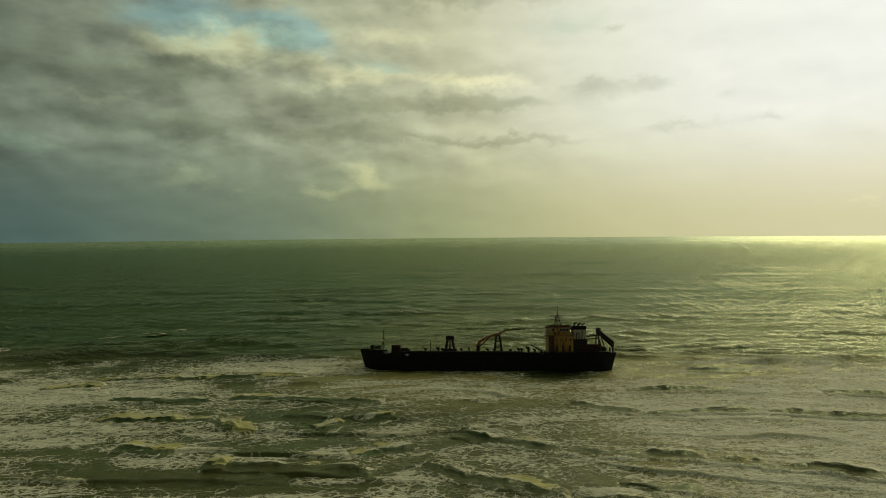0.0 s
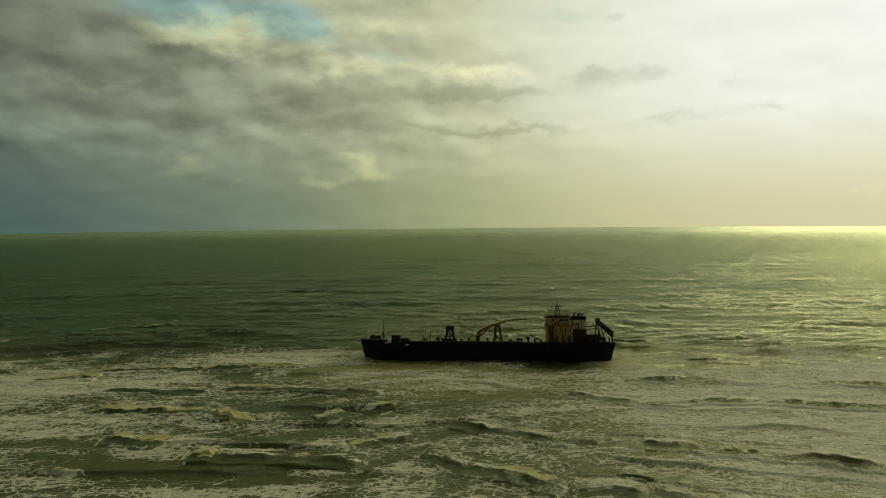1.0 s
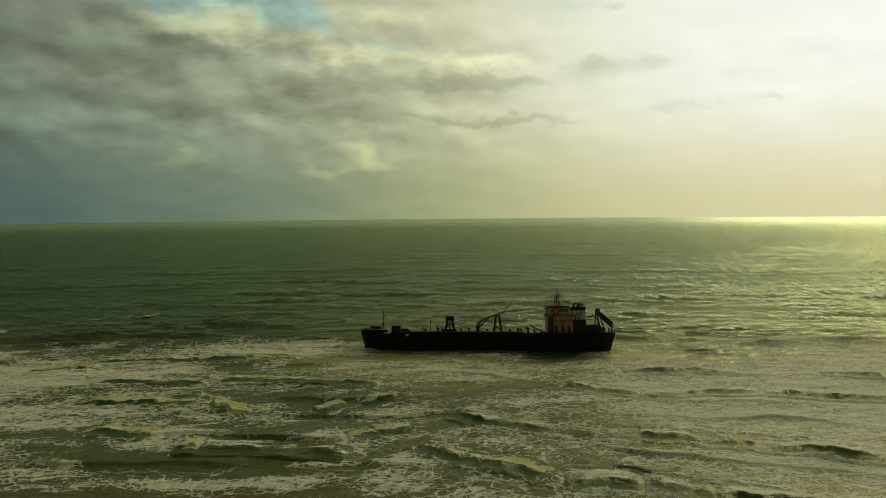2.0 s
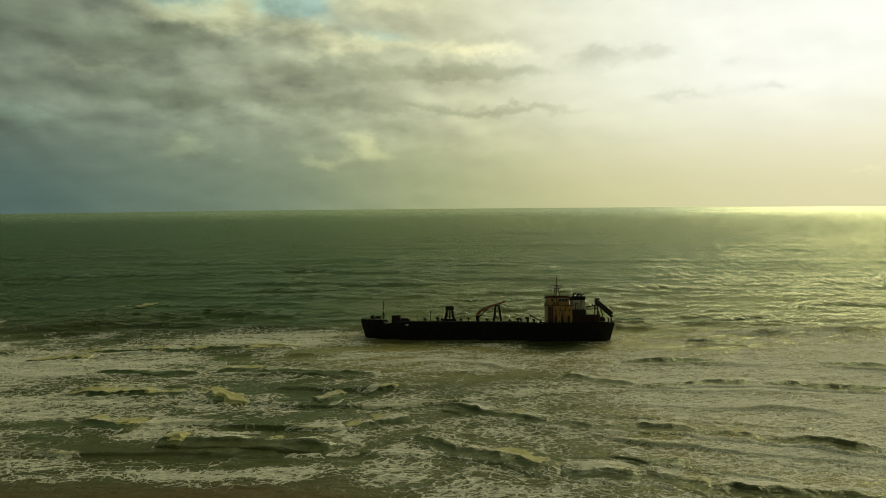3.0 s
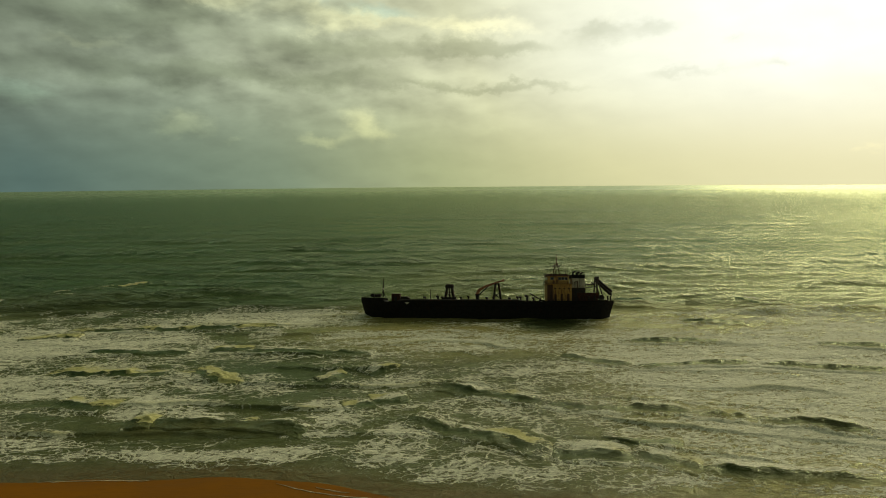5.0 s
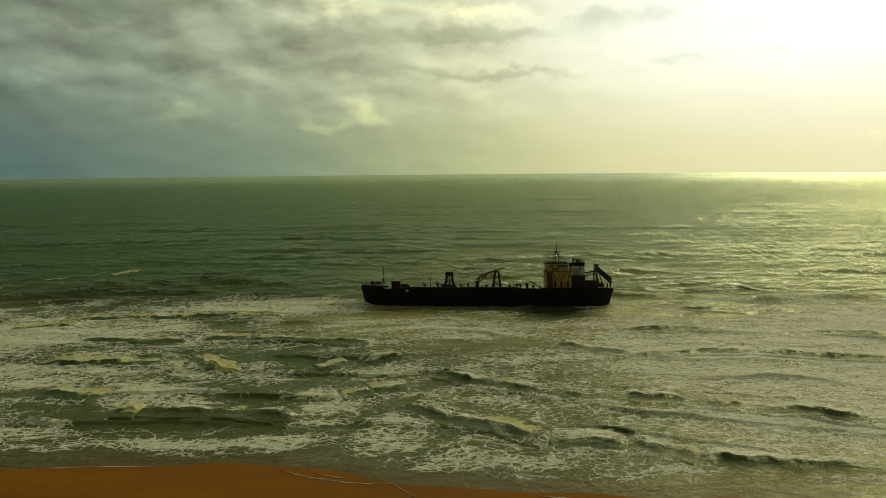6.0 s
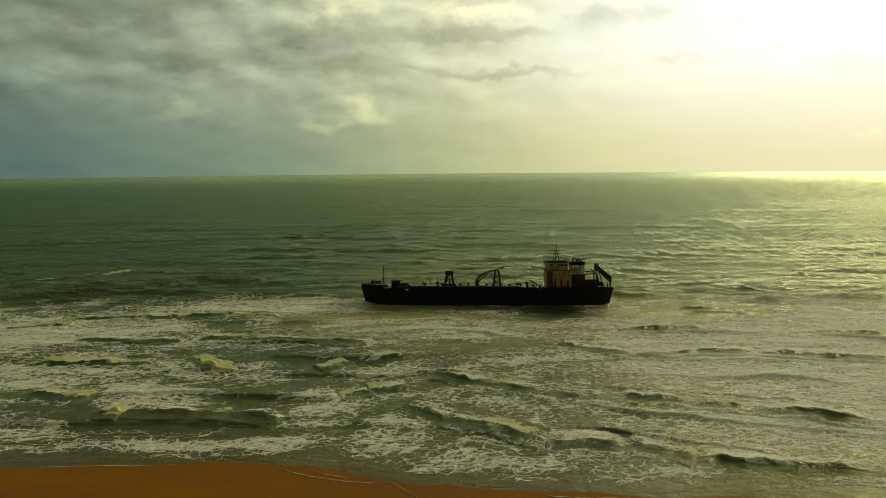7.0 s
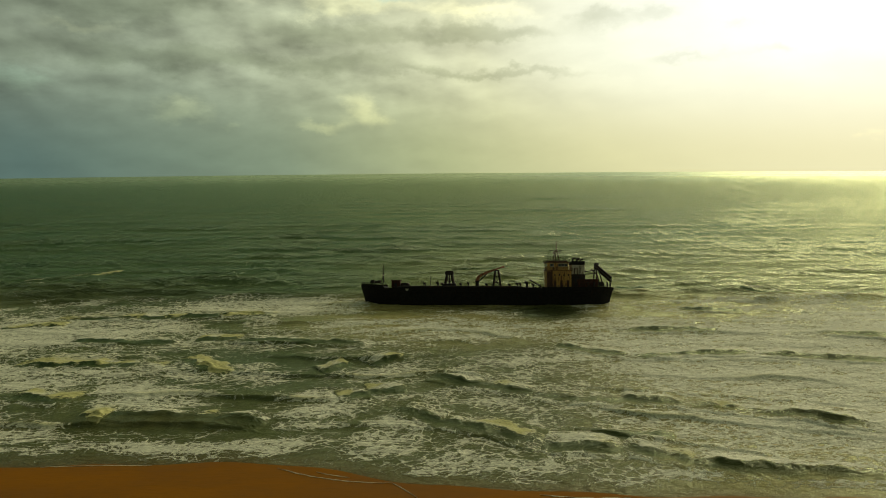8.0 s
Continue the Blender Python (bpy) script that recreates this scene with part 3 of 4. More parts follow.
# place at the clip's end, half width, turn, height, depth, freshness, foam, speed, seed
WAVES = [(-88, 149, 21, -2, 0.9, 12, 0.75, 0.8, -2, -1.2, 1),
         (-85, 127, 8, -9, 0.8, 9, 0.7, 0.8, -2.3, -1.3, 2),
         (-69, 117, 3, 6, 0.9, 9, 0.95, 0.9, -2.7, -1.4, 3),
         (-50, 116, 18, -8, 0.9, 8, 0.05, 0.5, -2.4, -1.2, 4),
         (-64, 173, 7, 1, 0.8, 8, 0.9, 0.7, -1, -1, 5),
         (-91, 199, 39, 2, 0.9, 18, 0.7, 0.85, -1.2, -0.8, 6),
         (-127, 188, 10, 8, 0.7, 12, 0.6, 0.8, -1.2, -0.8, 7),
         (-59, 149, 11, -46, 0.6, 6, 0.8, 0.5, -0.6, -0.8, 8),
         (-27, 147, 5, 37, 0.6, 6, 0.8, 0.6, 0.2, -0.9, 9),
         (-19, 127, 4, 22, 0.6, 6, 0.8, 0.7, -0.3, -0.8, 10),
         (-13, 131, 5, 8, 0.6, 6, 0.7, 0.7, -0.2, -0.8, 11),
         (-14, 152, 6, 47, 0.6, 7, 0.85, 0.7, 0.3, -1, 12),
         (-40, 169, 21, -7, 0.9, 9, 0.1, 0.35, -0.5, -1, 13),
         (-90, 171, 17, -4, 0.8, 9, 0.12, 0.6, -1, -1, 14),
         (9, 134, 14, -32, 1.15, 9, 0.35, 0.75, -0.7, -1, 15),
         (34, 124, 17, -14, 1.15, 10, 0.25, 0.8, -0.8, -1.1, 16),
         (66, 115, 21, -17, 1.15, 11, 0.2, 0.85, -0.9, -1.1, 17),
         (4, 111, 17, -29, 1.15, 8, 0.45, 0.7, -0.6, -0.9, 18),
         (24, 103, 8, -5, 0.7, 8, 0.5, 0.8, -0.8, -0.9, 19),
         (36, 99, 7, -33, 1.05, 9, 0.3, 0.8, -0.8, -0.9, 20),
         (55, 93, 17, -11, 1.05, 9, 0.2, 0.8, -0.8, -1.0, 21),
         (34, 107, 8, -17, 0.5, 6, 0.1, 0.5, -0.8, -1, 22),
         (39, 158, 11, -33, 0.95, 9, 0.1, 0.75, -0.6, -1.1, 23),
         (63, 154, 20, 4, 0.95, 10, 0.15, 0.8, -0.6, -1.1, 24),
         (96, 151, 18, -14, 0.95, 10, 0.15, 0.8, -0.6, -1.1, 25),
         (67, 178, 18, -1, 1.15, 7, 0.05, 0.45, -0.5, -1, 26),
         (89, 203, 11, -12, 1.05, 7, 0.02, 0.3, -0.5, -1, 27),
         (118, 171, 12, -12, 1.05, 7, 0.02, 0.5, -0.5, -1, 28),
         (74, 238, 8, -37, 1.4, 8, 0.02, 0.1, -0.3, -1.5, 29),
         (120, 235, 15, -26, 1.1, 8, 0.05, 0.2, -0.3, -1.5, 30),
         (-166, 277, 23, 45, 0.9, 6, 0.5, 0.35, -3, -2, 31),
         (-165, 259, 25, -1, 0.9, 7, 0.02, 0.05, -3, -2, 32),
         (27, 287, 24, 1, 1.5, 9, 0.0, 0.05, -0.3, -1.8, 33)]


def make_waves():
    """Waves at their places at the clip's end, and the speed of each (m/s)."""
    out = []
    for cx, cy, half, turn, height, back_len, fresh, foam, vx, vy, seed in WAVES:
        ob, where = breaker(cx, cy, half, turn, height, back_len, fresh, foam, seed)
        out.append((ob, where, (vx, vy)))
    return out


# ---- the wrecked dredger ----


def hull_mesh(ship):
    """Lofted hull: raked bow with raised forecastle, low waist, raised poop and round stern."""
    L0, L1, B = -45.0, 45.0, 6.5
    xs = np.concatenate([np.linspace(-45, -30, 26), np.linspace(-29, 28, 58), np.linspace(29, 45, 26)])

    def deck(x):
        return 3.7 + 0.6 * (1 - smooth(x, -36.2, -35.6)) + 0.35 * smooth(-x, 38, 45)

    def beam(x):
        bow = np.clip((x + 45.0) / 15.0, 0, 1)
        st = np.clip((45.0 - x) / 7.0, 0, 1)
        return B * (1 - (1 - bow) ** 2.3) ** 0.75 * (0.62 + 0.38 * (1 - (1 - st) ** 2.5))

    bm = bmesh.new()
    rings = []
    for x in xs:
        d, w = float(deck(x)), max(0.12, float(beam(x)))
        rake = 1.9 * float(smooth(-x, 30, 45))
        cut = 1.7 * float(smooth(x, 38, 45))
        ring = []
        for v, wf, back in [(d, 1.0, 0.0), (d * 0.55, 0.985, 0.35), (0.4, 0.94 if x < -30 else 0.985, 0.75), (-2.4, 0.84 if x < -30 else 0.96, 1.0), (-4.8, 0.6, 1.2)]:
            ring.append((x + rake * back - cut * back, w * wf, v))
        pts = [Vector((a, -b_, z)) for a, b_, z in ring] + [Vector((a, b_, z)) for a, b_, z in reversed(ring)]
        rings.append([bm.verts.new(p) for p in pts])
    for r0, r1 in zip(rings[:-1], rings[1:]):
        k = len(r0)
        for j in range(k):
            bm.faces.new((r0[j], r0[(j + 1) % k], r1[(j + 1) % k], r1[j]))
    bm.faces.new(rings[0][::-1])
    bm.faces.new(rings[-1])
    part("hull", bm, HULL, ship, "black weathered steel hull with rust stains")
    # bulwarks follow the deck's edge
    for name, a, c, h in (("forecastle_bulwark", -44.8, -36.0, 0.7), ("poop_bulwark", 19.8, 44.8, 0.45), ("waist_coaming", -34.0, 19.0, 0.25)):
        for side in (-1, 1):
            bm = bmesh.new()
            prev = None
            for x in np.linspace(a, c, 40):
                w, d = float(beam(x)) * side, float(deck(x))
                q = [bm.verts.new(p) for p in ((x, w * 0.995, d - 0.1), (x, w * 0.995, d + h), (x, w * 0.97, d + h), (x, w * 0.97, d - 0.1))]
                if prev:
                    for j in range(4):
                        bm.faces.new((prev[j], prev[(j + 1) % 4], q[(j + 1) % 4], q[j]))
                else:
                    bm.faces.new(q[::-1])
                prev = q
            bm.faces.new(prev)
            part(name, bm, HULL, ship)
    # rubbing strake and scuppers on the sides
    for side in (-1, 1):
        bm = bmesh.new()
        prev = None
        for x in np.linspace(-28, 37, 40):
            w = float(beam(x)) * side
            q = [bm.verts.new(p) for p in ((x, w * 0.98, 2.3), (x, w + 0.16 * side, 2.35), (x, w + 0.16 * side, 2.65), (x, w * 0.98, 2.7))]
            if prev:
                for j in range(4):
                    bm.faces.new((prev[j], prev[(j + 1) % 4], q[(j + 1) % 4], q[j]))
            prev = q
        part("rubbing_strake", bm, HULL, ship)
    return deck, beam


def rail(ship, pts, h=1.0, name="guard_rail", mat=None):
    """Posts and two wires along a line of points."""
    bm = bmesh.new()
    for a, b_ in zip(pts[:-1], pts[1:]):
        a, b_ = Vector(a), Vector(b_)
        k = max(1, int((b_ - a).length / 1.6))
        for i in range(k + 1):
            p = a.lerp(b_, i / k)
            rod(bm, p, p + Vector((0, 0, h)), 0.045, sides=5)
        for z in (0.5 * h, h):
            rod(bm, a + Vector((0, 0, z)), b_ + Vector((0, 0, z)), 0.04, sides=5)
    return part(name, bm, mat or STEEL, ship)


def make_ship():
    ship = tagged(new("dredger_ship"), "stranded black suction dredger with rusty cream deckhouse aground in surf", "ship")
    deck, beam = hull_mesh(ship)
    # deck plates, hopper coaming
    part("hopper_coaming", boxes(((-26, -4.6, 3.7), (6, -4.3, 4.3)), ((-26, 4.3, 3.7), (6, 4.6, 4.3)), ((-26, -4.3, 3.7), (-25.7, 4.3, 4.3)), ((5.7, -4.3, 3.7), (6, 4.3, 4.3))), STEEL, ship)
    part("deck_plating", boxes(((-33.7, -5.6, 3.68), (18.4, 5.6, 3.76)), bevel=0.0), DECK, ship, "rusty deck plates")
    # forecastle
    part("flagstaff", rods(((-44.4, 0, 5.0), (-44.7, 0, 7.9), 0.06, 0.04)), STEEL, ship)
    part("windlass", boxes(((-39.6, -1.8, 5.5), (-37.6, -0.3, 6.5)), ((-39.2, 0.3, 5.5), (-37.8, 1.8, 6.7)), bevel=0.15), STEEL, ship)
    part("anchor_winch_drum", rods(((-40.6, -1.5, 6.1), (-40.6, 1.5, 6.1), 0.55, 0.55, 14), ((-40.6, -1.6, 6.1), (-40.6, -1.45, 6.1), 0.75, 0.75, 14), ((-40.6, 1.45, 6.1), (-40.6, 1.6, 6.1), 0.75, 0.75, 14)), STEEL, ship)
    fm = part("foremast", rods(((-36.9, 0, 5.5), (-36.9, 0, 12.6), 0.24, 0.12, 10), ((-37.8, 0, 5.5), (-36.9, 0, 8.2), 0.1), ((-36.1, 0, 5.5), (-36.9, 0, 8.2), 0.1)), STEEL, ship, "thin dark foremast")
    part("crosstree", rods(((-37.6, 0, 9.4), (-36.2, 0, 9.4), 0.06)), STEEL, fm)
    part("crosstree", rods(((-36.9, -0.9, 10.6), (-36.9, 0.9, 10.6), 0.05)), STEEL, fm)
    part("mast_lamp", boxes(((-37.05, -0.45, 8.4), (-36.75, -0.15, 8.9))), WHITE, fm)
    rail(ship, [(-44, -1.6, 5.3), (-40.5, -4.0, 5.1), (-36.2, -5.3, 4.9)], 0.6)
    rail(ship, [(-44, 1.6, 5.3), (-40.5, 4.0, 5.1), (-36.2, 5.3, 4.9)], 0.6)
    # forward deckhouse
    dh = part("forward_deckhouse", boxes(((-33.6, -2.4, 3.7), (-30.6, 2.4, 6.6)), ((-33.9, -2.7, 6.6), (-30.3, 2.7, 6.8))), RED, ship, "red-brown rusty forward deckhouse")
    part("deckhouse_door", boxes(((-32.6, -2.46, 3.8), (-31.7, -2.4, 5.5))), STEEL, dh)
    part("pump_house", boxes(((-30.2, -3.0, 3.7), (-27.6, 3.0, 5.7)), bevel=0.1), STEEL, ship)
    # ventilators and posts along the waist
    for x, y, top, r in ((-22.9, 1, 6.9, 0.1), (-22.2, -1, 6.6, 0.08), (-19.8, 0.5, 8.5, 0.13), (-17.2, 1.2, 6.7, 0.09), (-24.6, 0, 6.4, 0.10)):
        part("deck_post", rods(((x, y, 3.7), (x, y, top), r, r * 0.7)), STEEL, ship)
    for x, y, z, w in ((-21.4, -2.5, 5.3, 0.6), (-17.0, 0.5, 5.6, 0.7), (-15.2, -1.5, 5.2, 0.7), (-8.6, -3.5, 5.2, 0.55), (-6.0, 0.5, 5.5, 0.5), (0.6, -3.4, 5.1, 0.6), (8.6, -4.0, 4.9, 0.6),
                       (11.4, -3.5, 5.3, 0.65), (12.8, 1.5, 5.2, 0.6), (14.9, -2.0, 5.7, 0.8), (17.0, -3.6, 5.0, 0.6), (-27.0, -4.8, 4.9, 0.5)):
        vent = part("ventilator", rods(((x, y, 3.7), (x, y, z), w * 0.55, w * 0.5, 10)), STEEL, ship)
        part("cowl", rods(((x, y, z - 0.15), (x, y, z + 0.35), w * 0.8, w * 0.55, 10), ((x, y, z + 0.1), (x - w * 1.1, y, z + 0.2), w * 0.5, w * 0.62, 10)), STEEL, vent)
    part("suction_pipe", rods(((-29, -5.6, 4.3), (11, -5.6, 4.2), 0.42, 0.42, 12), ((11, -5.6, 4.2), (13.5, -5.4, 3.8), 0.42, 0.42, 12), ((-29, -5.6, 4.3), (-31, -5.4, 3.9), 0.42, 0.42, 12)), STEEL, ship, "long suction pipe along the side deck")
    # hoisting gantry
    for y in (-2.2, 2.2):
        g = part("hoisting_gantry", rods(((-14.6, y, 3.7), (-13.6, y, 9.2), 0.48, 0.40, 8), ((-11.0, y, 3.7), (-12.0, y, 9.2), 0.48, 0.40, 8), ((-12.8, y, 3.7), (-12.8, y, 9.4), 0.16)), STEEL, ship, "dark steel hoisting tower")
        part("head_block", boxes(((-14.3, y - 0.6, 8.9), (-11.3, y + 0.6, 10.0)), ((-14.1, y - 0.5, 10.0), (-11.5, y + 0.5, 10.4)), bevel=0.08), STEEL, g)
        part("cross_brace", rods(((-14.4, y, 3.8), (-11.7, y, 7.2), 0.1), ((-11.2, y, 3.8), (-13.9, y, 7.2), 0.1), ((-14.1, y, 7.2), (-11.5, y, 7.2), 0.12)), STEEL, g)
        part("winch_base", boxes(((-15.2, y - 1.0, 3.7), (-10.4, y + 1.0, 5.5)), bevel=0.15), STEEL, g)
    # deck crane with knuckle boom, and its rest
    crane = part("crane_column", rods(((-2.8, 0, 3.7), (-2.8, 0, 6.0), 0.75, 0.6, 14), ((-2.8, 0, 6.0), (-2.8, 0, 6.6), 0.85, 0.85, 14)), STEEL, ship, "dark crane column")
    boom = bmesh.new()
    for (a, b_, w0, w1) in (((-2.9, 6.4), (-2.1, 8.3), 1.3, 1.0), ((-2.1, 8.2), (0.2, 9.6), 1.0, 0.85), ((0.2, 9.6), (6.5, 11.9), 0.85, 0.5)):
        va, vb = Vector((a[0], 0, a[1])), Vector((b_[0], 0, b_[1]))
        d = (vb - va).normalized()
        nrm = Vector((-d.z, 0, d.x))
        q = [va + nrm * w0 / 2, va - nrm * w0 / 2, vb - nrm * w1 / 2, vb + nrm * w1 / 2]
        lo = [boom.verts.new(p + Vector((0, -0.38, 0))) for p in q]
        hi = [boom.verts.new(p + Vector((0, 0.38, 0))) for p in q]
        boom.faces.new(lo[::-1]), boom.faces.new(hi)
        for j in range(4):
            boom.faces.new((lo[j], lo[(j + 1) % 4], hi[(j + 1) % 4], hi[j]))
    bo = part("boom", boom, ORANGE, crane, "rusted orange crane boom")
    part("boom_head", rods(((6.5, -0.5, 11.9), (6.5, 0.5, 11.9), 0.45, 0.45, 12)), ORANGE, bo)
    part("luffing_cylinder", rods(((-2.2, 0, 6.3), (0.9, 0, 9.4), 0.2), ((0.9, 0, 9.4), (1.6, 0, 9.9), 0.12)), STEEL, crane)
    for y in (-1.3, 1.3):
        rest = part("boom_rest", rods(((2.9, y, 3.7), (3.7, y * 0.6, 10.4), 0.38, 0.3), ((5.7, y, 3.7), (4.9, y * 0.6, 10.4), 0.38, 0.3)), STEEL, ship, "dark trestle for the crane boom")
        part("trestle_brace", rods(((3.2, y * 0.9, 5.8), (5.4, y * 0.9, 5.8), 0.12), ((3.5, y * 0.75, 8.2), (5.1, y * 0.75, 8.2), 0.12), ((2.3, y, 5.0), (5.3, y * 0.8, 7.2), 0.09), ((4.9, y, 5.0), (3.3, y * 0.8, 7.2), 0.09)), STEEL, rest)
    part("rest_saddle", boxes(((3.5, -1.0, 10.3), (5.1, 1.0, 10.75))), STEEL, ship)
    part("fallen_derrick", rods(((15.6, -4.4, 6.9), (19.9, -4.6, 4.1), 0.24, 0.2), ((19.2, -4.6, 4.4), (19.3, -4.6, 5.3), 0.2)), STEEL, ship, "dark spar slanting down to the deck")
    # accommodation block
    z0, z1, zr = 3.7, 10.4, 13.4
    house = part("accommodation_block", boxes(((21.8, -4.6, z0), (30.2, 4.6, z1)), bevel=0.06), CREAM, ship, "cream deckhouse streaked with rust")
    # thin panel that makes the wall's left end darker brown
    part("side_panel", boxes(((21.7, -4.74, z0), (23.6, -4.6, z1 - 0.3))), RUST, house, "darker brown panel at the wall's left end")
    for i in range(12):
        x = 23.8 + i * 0.54
        part("wall_stiffener", boxes(((x, -4.80, 5.0), (x + 0.14, -4.6, 10.1)), bevel=0.02), CREAM, house)
    for x in (24.1, 26.3, 28.6):
        part("house_door", boxes(((x, -4.88, 3.9), (x + 0.8, -4.80, 6.7))), RUST, house, "rusted steel door")
    for x in (24.4, 26.0, 27.6, 29.2):
        w = part("porthole", rods(((x, -4.92, 8.7), (x, -4.80, 8.7), 0.30, 0.30, 14)), STEEL, house)
        part("pane", rods(((x, -4.95, 8.7), (x, -4.92, 8.7), 0.23, 0.23, 14)), PANE, w)
    part("bridge_deck", boxes(((21.4, -5.3, z1), (30.6, 5.3, z1 + 0.2))), RUST, house)
    br = part("bridge", boxes(((21.9, -4.2, z1 + 0.2), (29.3, 4.2, zr)), bevel=0.08), CREAM, ship, "cream wheelhouse with dark windows")
    part("bridge_roof", boxes(((21.5, -4.8, zr), (29.7, 4.8, zr + 0.4)), ((22.2, -4.2, zr + 0.4), (28.9, 4.2, zr + 0.8)), bevel=0.1), RUST, br, "dark red-brown roof with a visor")
    for x0, x1 in ((22.9, 23.8), (23.95, 24.1), (25.7, 26.6), (26.75, 27.7), (27.85, 28.8)):
        w = part("bridge_window", boxes(((x0 - 0.1, -4.27, zr - 1.5), (x1 + 0.1, -4.19, zr - 0.3)), bevel=0.0), WHITE, br)
        part("pane", boxes(((x0, -4.285, zr - 1.4), (x1, -4.262, zr - 0.4)), bevel=0.0), PANE, w)
    for k in range(5):
        y = -3.6 + k * 1.6
        w = part("bridge_window", boxes(((21.83, y - 0.1, zr - 1.5), (21.91, y + 1.3, zr - 0.3)), bevel=0.0), WHITE, br)
        part("pane", boxes(((21.815, y, zr - 1.4), (21.838, y + 1.2, zr - 0.4)), bevel=0.0), PANE, w)
    rail(ship, [(21.5, 5.2, z1 + 0.2), (21.5, -5.2, z1 + 0.2), (30.5, -5.2, z1 + 0.2)], 0.9)
    rail(ship, [(21.6, 4.7, zr + 0.4), (21.6, -4.7, zr + 0.4), (29.6, -4.7, zr + 0.4)], 0.8)
    # main mast
    mast = part("main_mast", rods(((24.4, -0.5, 14.1), (25.1, 0, 18.4), 0.2, 0.15), ((26.6, -0.5, 14.1), (25.9, 0, 18.4), 0.2, 0.15), ((25.5, 0.9, 14.1), (25.5, 0, 18.4), 0.2, 0.15), ((25.6, 0, 17.5), (25.6, 0, 22.0), 0.2, 0.12)), RUST, ship, "dark lattice main mast")
    part("yard", rods(((23.2, 0, 18.3), (27.6, 0, 18.3), 0.08), ((24.2, 0, 17.2), (26.9, 0, 17.2), 0.09), ((24.6, -0.2, 16.2), (26.4, -0.2, 16.2), 0.07)), STEEL, mast)
    part("radar_scanner", boxes(((24.3, -1.0, 17.3), (26.7, -0.7, 17.6))), WHITE, mast)
    part("mast_stay", rods(((23.3, 0, 18.3), (23.8, 0, 16.8), 0.05), ((27.5, 0, 18.3), (26.6, 0, 17.0), 0.05), ((24.6, 0, 16.2), (25.9, 0, 18.2), 0.05), ((26.3, 0, 16.2), (25.2, 0, 18.2), 0.05)), STEEL, mast)
    for x, t in ((22.1, 18.2), (23.2, 17.6), (28.3, 17.8), (29.0, 17.0)):
        part("whip_aerial", rods(((x, -3.5, 13.7), (x, -3.5, t - 1.4), 0.05, 0.04)), STEEL, ship)
    # funnel block
    fu = part("funnel_casing", boxes(((30.6, -3.4, 3.7), (35.0, 3.4, 12.6)), bevel=0.15), WHITE, ship, "dirty white funnel casing")
    part("funnel_top", boxes(((30.5, -3.5, 12.6), (35.1, 3.5, 14.0)), bevel=0.12), HULL, fu, "black funnel band")
    part("funnel_lower_band", boxes(((30.5, -3.55, 3.8), (35.2, 3.55, 9.0)), bevel=0.05), STEEL, fu)
    for x, y, h, r in ((31.3, -1, 15.0, 0.32), (33.0, 0.6, 14.8, 0.45), (34.0, -1.2, 14.6, 0.3)):
        ex = part("exhaust_pipe", rods(((x, y, 13.9), (x, y, h), r, r, 12)), STEEL, fu)
        part("pipe_bend", rods(((x, y, h - 0.1), (x + 0.9, y, h + 0.35), r, r * 0.95, 12)), STEEL, ex)
    part("funnel_ladder", rods(((33.2, -3.65, 8.3), (33.2, -3.65, 12.6), 0.05), ((33.7, -3.65, 8.3), (33.7, -3.65, 12.6), 0.05), *[((33.2, -3.65, 9.2 + 0.4 * i), (33.7, -3.65, 9.2 + 0.4 * i), 0.035) for i in range(9)]), STEEL, fu)
    part("funnel_pipe", rods(((31.5, -3.7, 8.3), (31.5, -3.7, 11.3), 0.13), ((31.5, -3.7, 11.3), (32.4, -3.7, 11.4), 0.13), ((32.4, -3.7, 11.4), (32.4, -3.7, 8.3), 0.13)), RED, fu)
    # poop: deckhouse, stern frame with lattice boom
    po = part("aft_deckhouse", boxes(((32.5, -4.3, 3.7), (39.5, 3.9, 5.9)), ((32.3, -3.7, 5.9), (39.7, 4.1, 7.1))), RED, ship, "rust-red aft deckhouse")
    for x in (35.4, 37.2):
        part("deckhouse_door", boxes(((x, -4.36, 3.8), (x + 0.8, -4.3, 4.1))), STEEL, po)
    sf = part("stern_frame", rods(((39.2, -3.0, 3.7), (39.6, -2.2, 12.6), 0.24, 0.2), ((39.2, 3.0, 3.7), (39.6, 2.2, 12.6), 0.24, 0.2), ((39.6, -2.6, 12.6), (39.6, 2.6, 12.6), 0.24), ((41.8, -3.0, 3.7), (39.8, -2.2, 12.0), 0.18), ((41.8, 3.0, 3.7), (39.8, 2.2, 12.0), 0.18)), STEEL, ship, "rusted stern gantry frame")
    part("frame_spar", rods(((35.0, -1.5, 10.0), (39.4, -2.0, 10.6), 0.2), ((35.5, -1.5, 9.0), (39.4, -2.0, 9.4), 0.14), ((39.4, -2.3, 9.0), (37.4, -2.3, 11.2), 0.16)), STEEL, sf)
    part("sheave_block", boxes(((39.2, -1.2, 12.5), (40.5, 1.2, 13.3)), bevel=0.1), STEEL, sf)
    items = []
    for y in (-1.4, 0.6):
        for dzv in (0.0, 1.5):
            items.append(((39.6, y, 11.6 + dzv * 0.6), (44.8, y, 6.2 + dzv), 0.36))
        for i in range(8):
            a, c_ = i / 8, (i + 1) / 8
            items.append(((39.6 + 5.2 * a, y, 11.6 - 5.4 * a), (39.6 + 5.2 * c_, y, 12.5 - 4.8 * c_), 0.15))
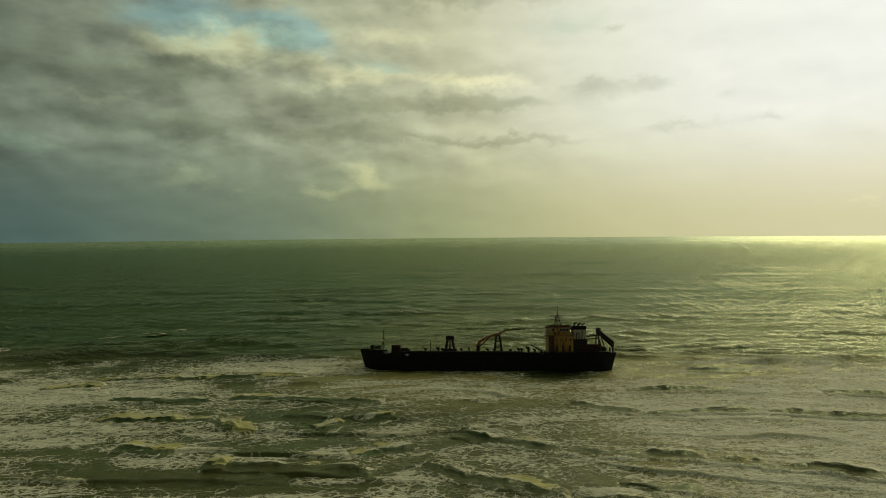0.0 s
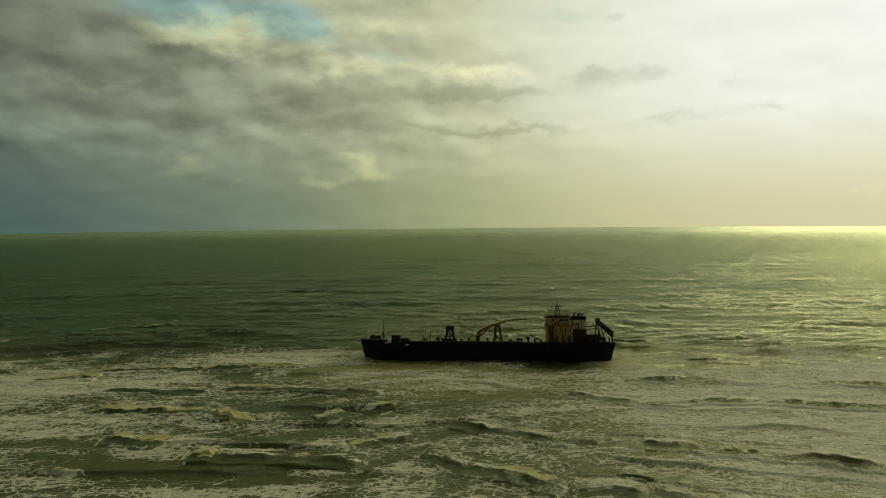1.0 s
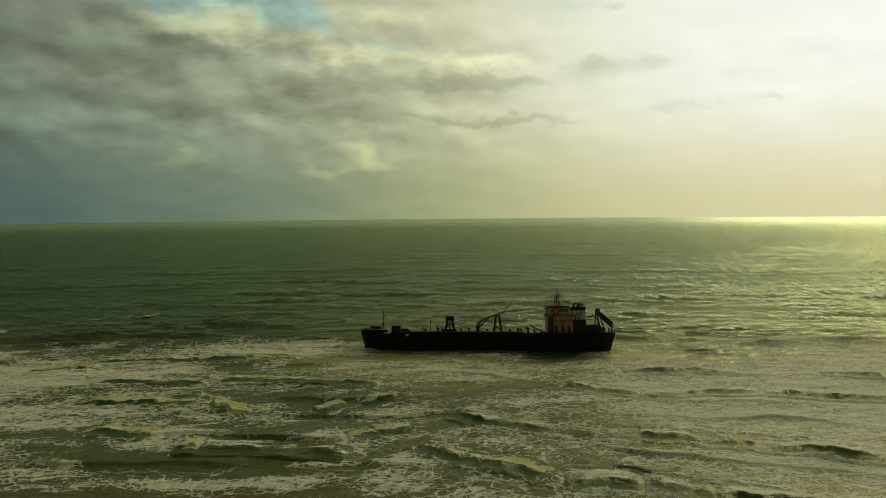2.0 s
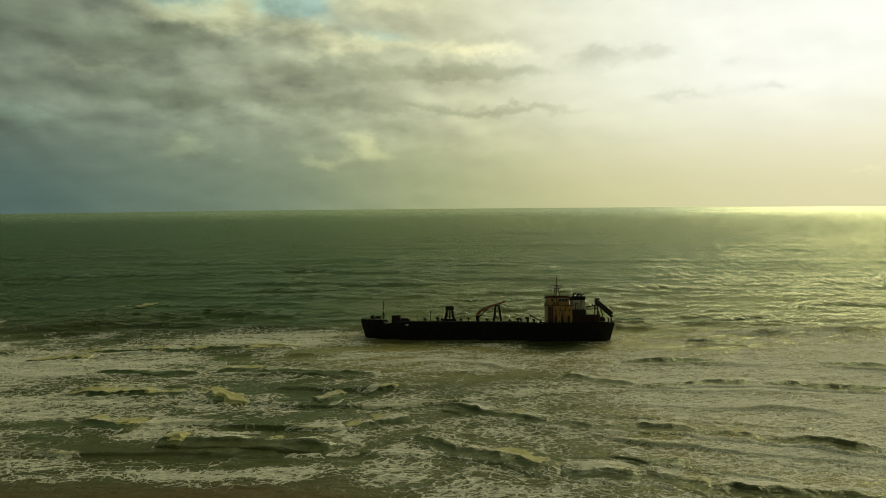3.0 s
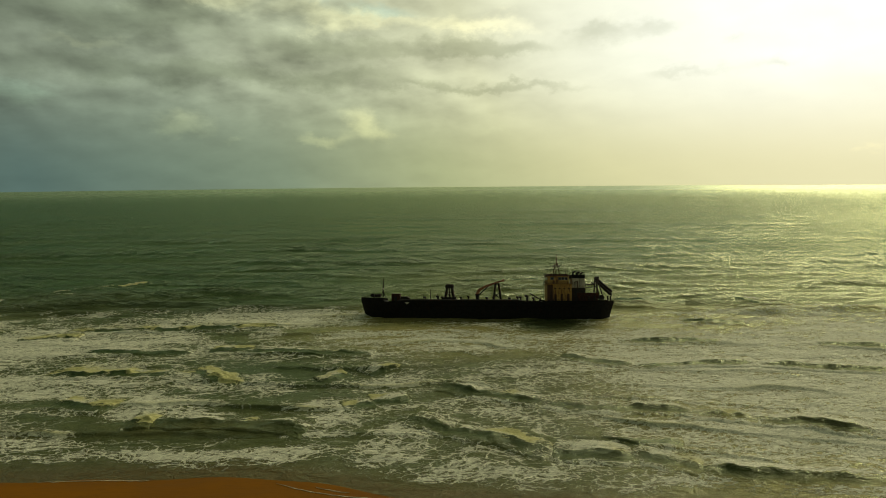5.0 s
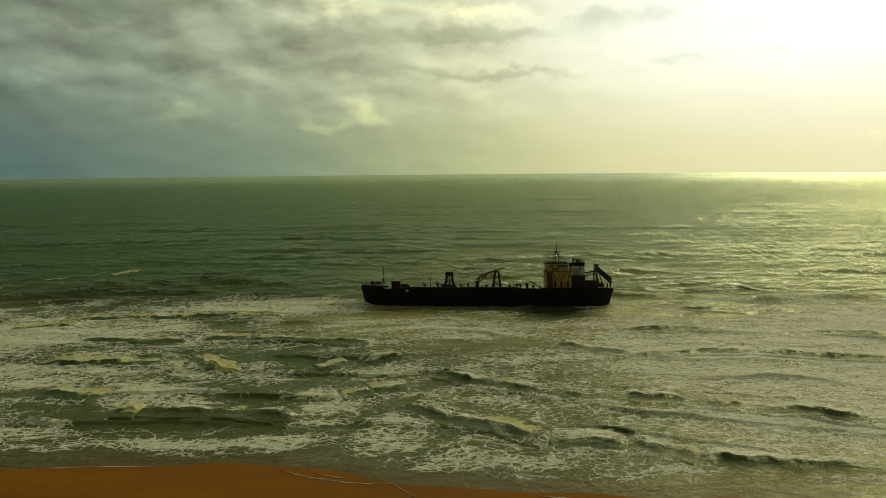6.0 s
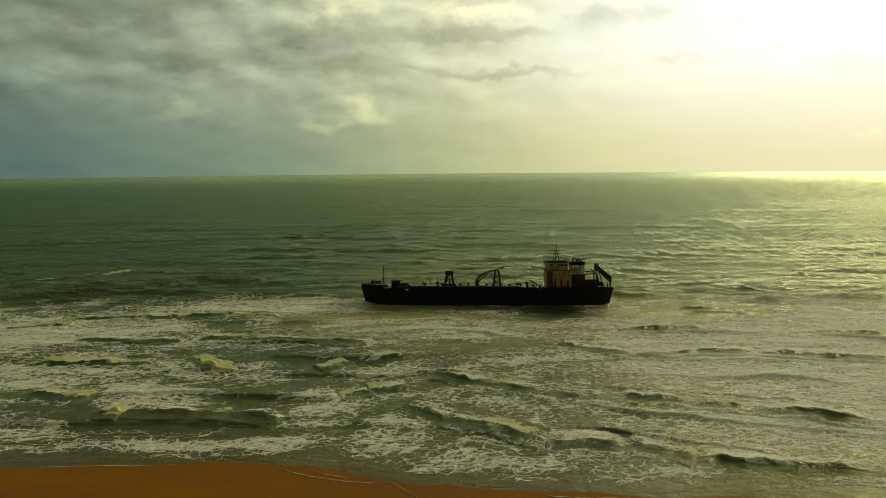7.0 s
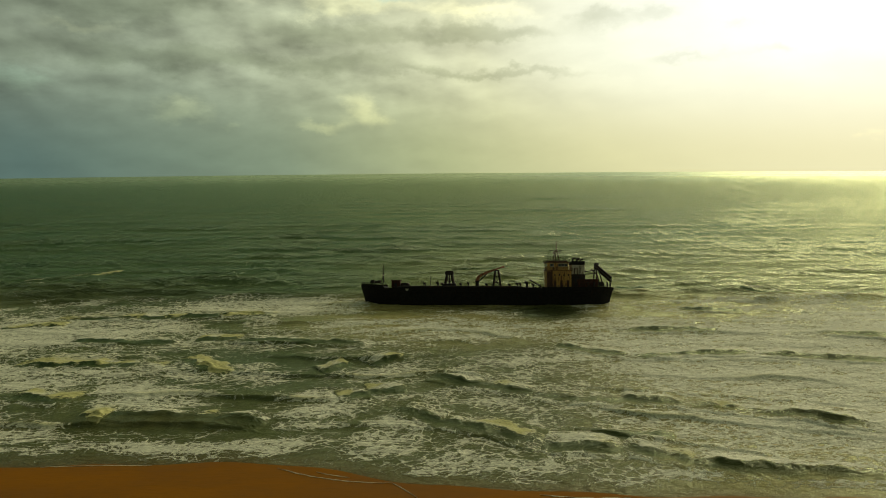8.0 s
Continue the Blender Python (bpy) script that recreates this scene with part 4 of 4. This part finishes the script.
            items.append(((39.6 + 5.2 * c_, y, 11.6 - 5.4 * c_), (39.6 + 5.2 * c_, y, 12.5 - 4.8 * c_), 0.08))
    for i in range(9):
        a = i / 8
        items.append(((39.6 + 5.2 * a, -1.4, 11.6 - 5.4 * a), (39.6 + 5.2 * a, 0.6, 11.6 - 5.4 * a), 0.09))
    part("stern_boom", rods(*items), STEEL, ship, "lattice boom leaning down over the stern")
    part("stern_winch", rods(((40.8, -3.6, 5.3), (40.8, -1.6, 5.3), 0.7, 0.7, 14), ((40.8, -3.75, 5.3), (40.8, -3.6, 5.3), 0.95, 0.95, 14), ((40.8, -1.6, 5.3), (40.8, -1.45, 5.3), 0.95, 0.95, 14)), STEEL, ship)
    for x in (36.0, 38.0, 42.6, 43.6):
        part("bollard", rods(((x, -5.0, 3.8), (x, -5.0, 5.9), 0.28, 0.24, 10), ((x, -5.0, 5.7), (x, -5.0, 5.95), 0.38, 0.38, 10)), STEEL, ship)
    rail(ship, [(31, -6.1, 4.1), (38, -6.0, 4.1), (43.8, -4.4, 4.1)], 0.8)
    rail(ship, [(20, -6.2, 4.1), (31, -6.1, 4.1)], 0.7)
    # white patch of lettering on the bow, past reading
    part("hull_marking", boxes(((-28.3, -6.53, 3.25), (-26.9, -6.30, 3.55)), ((-27.9, -6.53, 2.8), (-27.3, -6.30, 3.26)), bevel=0.0), WHITE, ship, "faded white marking")
    ship.matrix_world = pose(15.0, 219.7, 1.34, -10, 0, -2.5) @ Matrix.Diagonal((1.0, 0.972, 0.923, 1.0))
    return ship


def make_far_ship():
    far = tagged(new("cargo_ship"), "tiny grey cargo ship on the hazy horizon", "ship")
    part("hull", boxes(((-60, -9, 0), (60, 9, 11)), bevel=1.0), STEEL, far)
    part("superstructure", boxes(((38, -8, 11), (54, 8, 24)), bevel=0.5), STEEL, far)
    far.matrix_world = pose(-3180, 4300, -2)
    return far


ground = make_ground()
sea = make_sea()
waves = make_waves()
for rim in (((-27, 94.8), (-8.3, 89.9), 1.5, 0.15), ((-8.3, 89.9), (-3.0, 83.5), -0.4, 0.15), ((-20.5, 93.6), (-14.8, 91.6), 0.35, 0.15),
            ((14, 86.0), (27, 85.0), 0.5, 0.15), ((-66, 95.9), (-48, 96.2), -0.25, 0.15)):
    foam_line(*rim, seed=int(100 + rim[0][0]))
make_ship()
make_far_ship()


def motions():
    """Water drifts to the shore; each breaker runs at its own speed."""
    walk(sea, [(0.0, pose(2.4, 7.2, 0)), (4.0, pose(1.2, 3.6, 0)), (8.0, pose(0, 0, 0))])
    for ob, (x, y, turn), (vx, vy) in waves:
        walk(ob, [(t, pose(x - vx * (8 - t), y - vy * (8 - t), 0.05, 0, 0, turn)) for t in (0.0, 4.0, 8.0)])


motions()
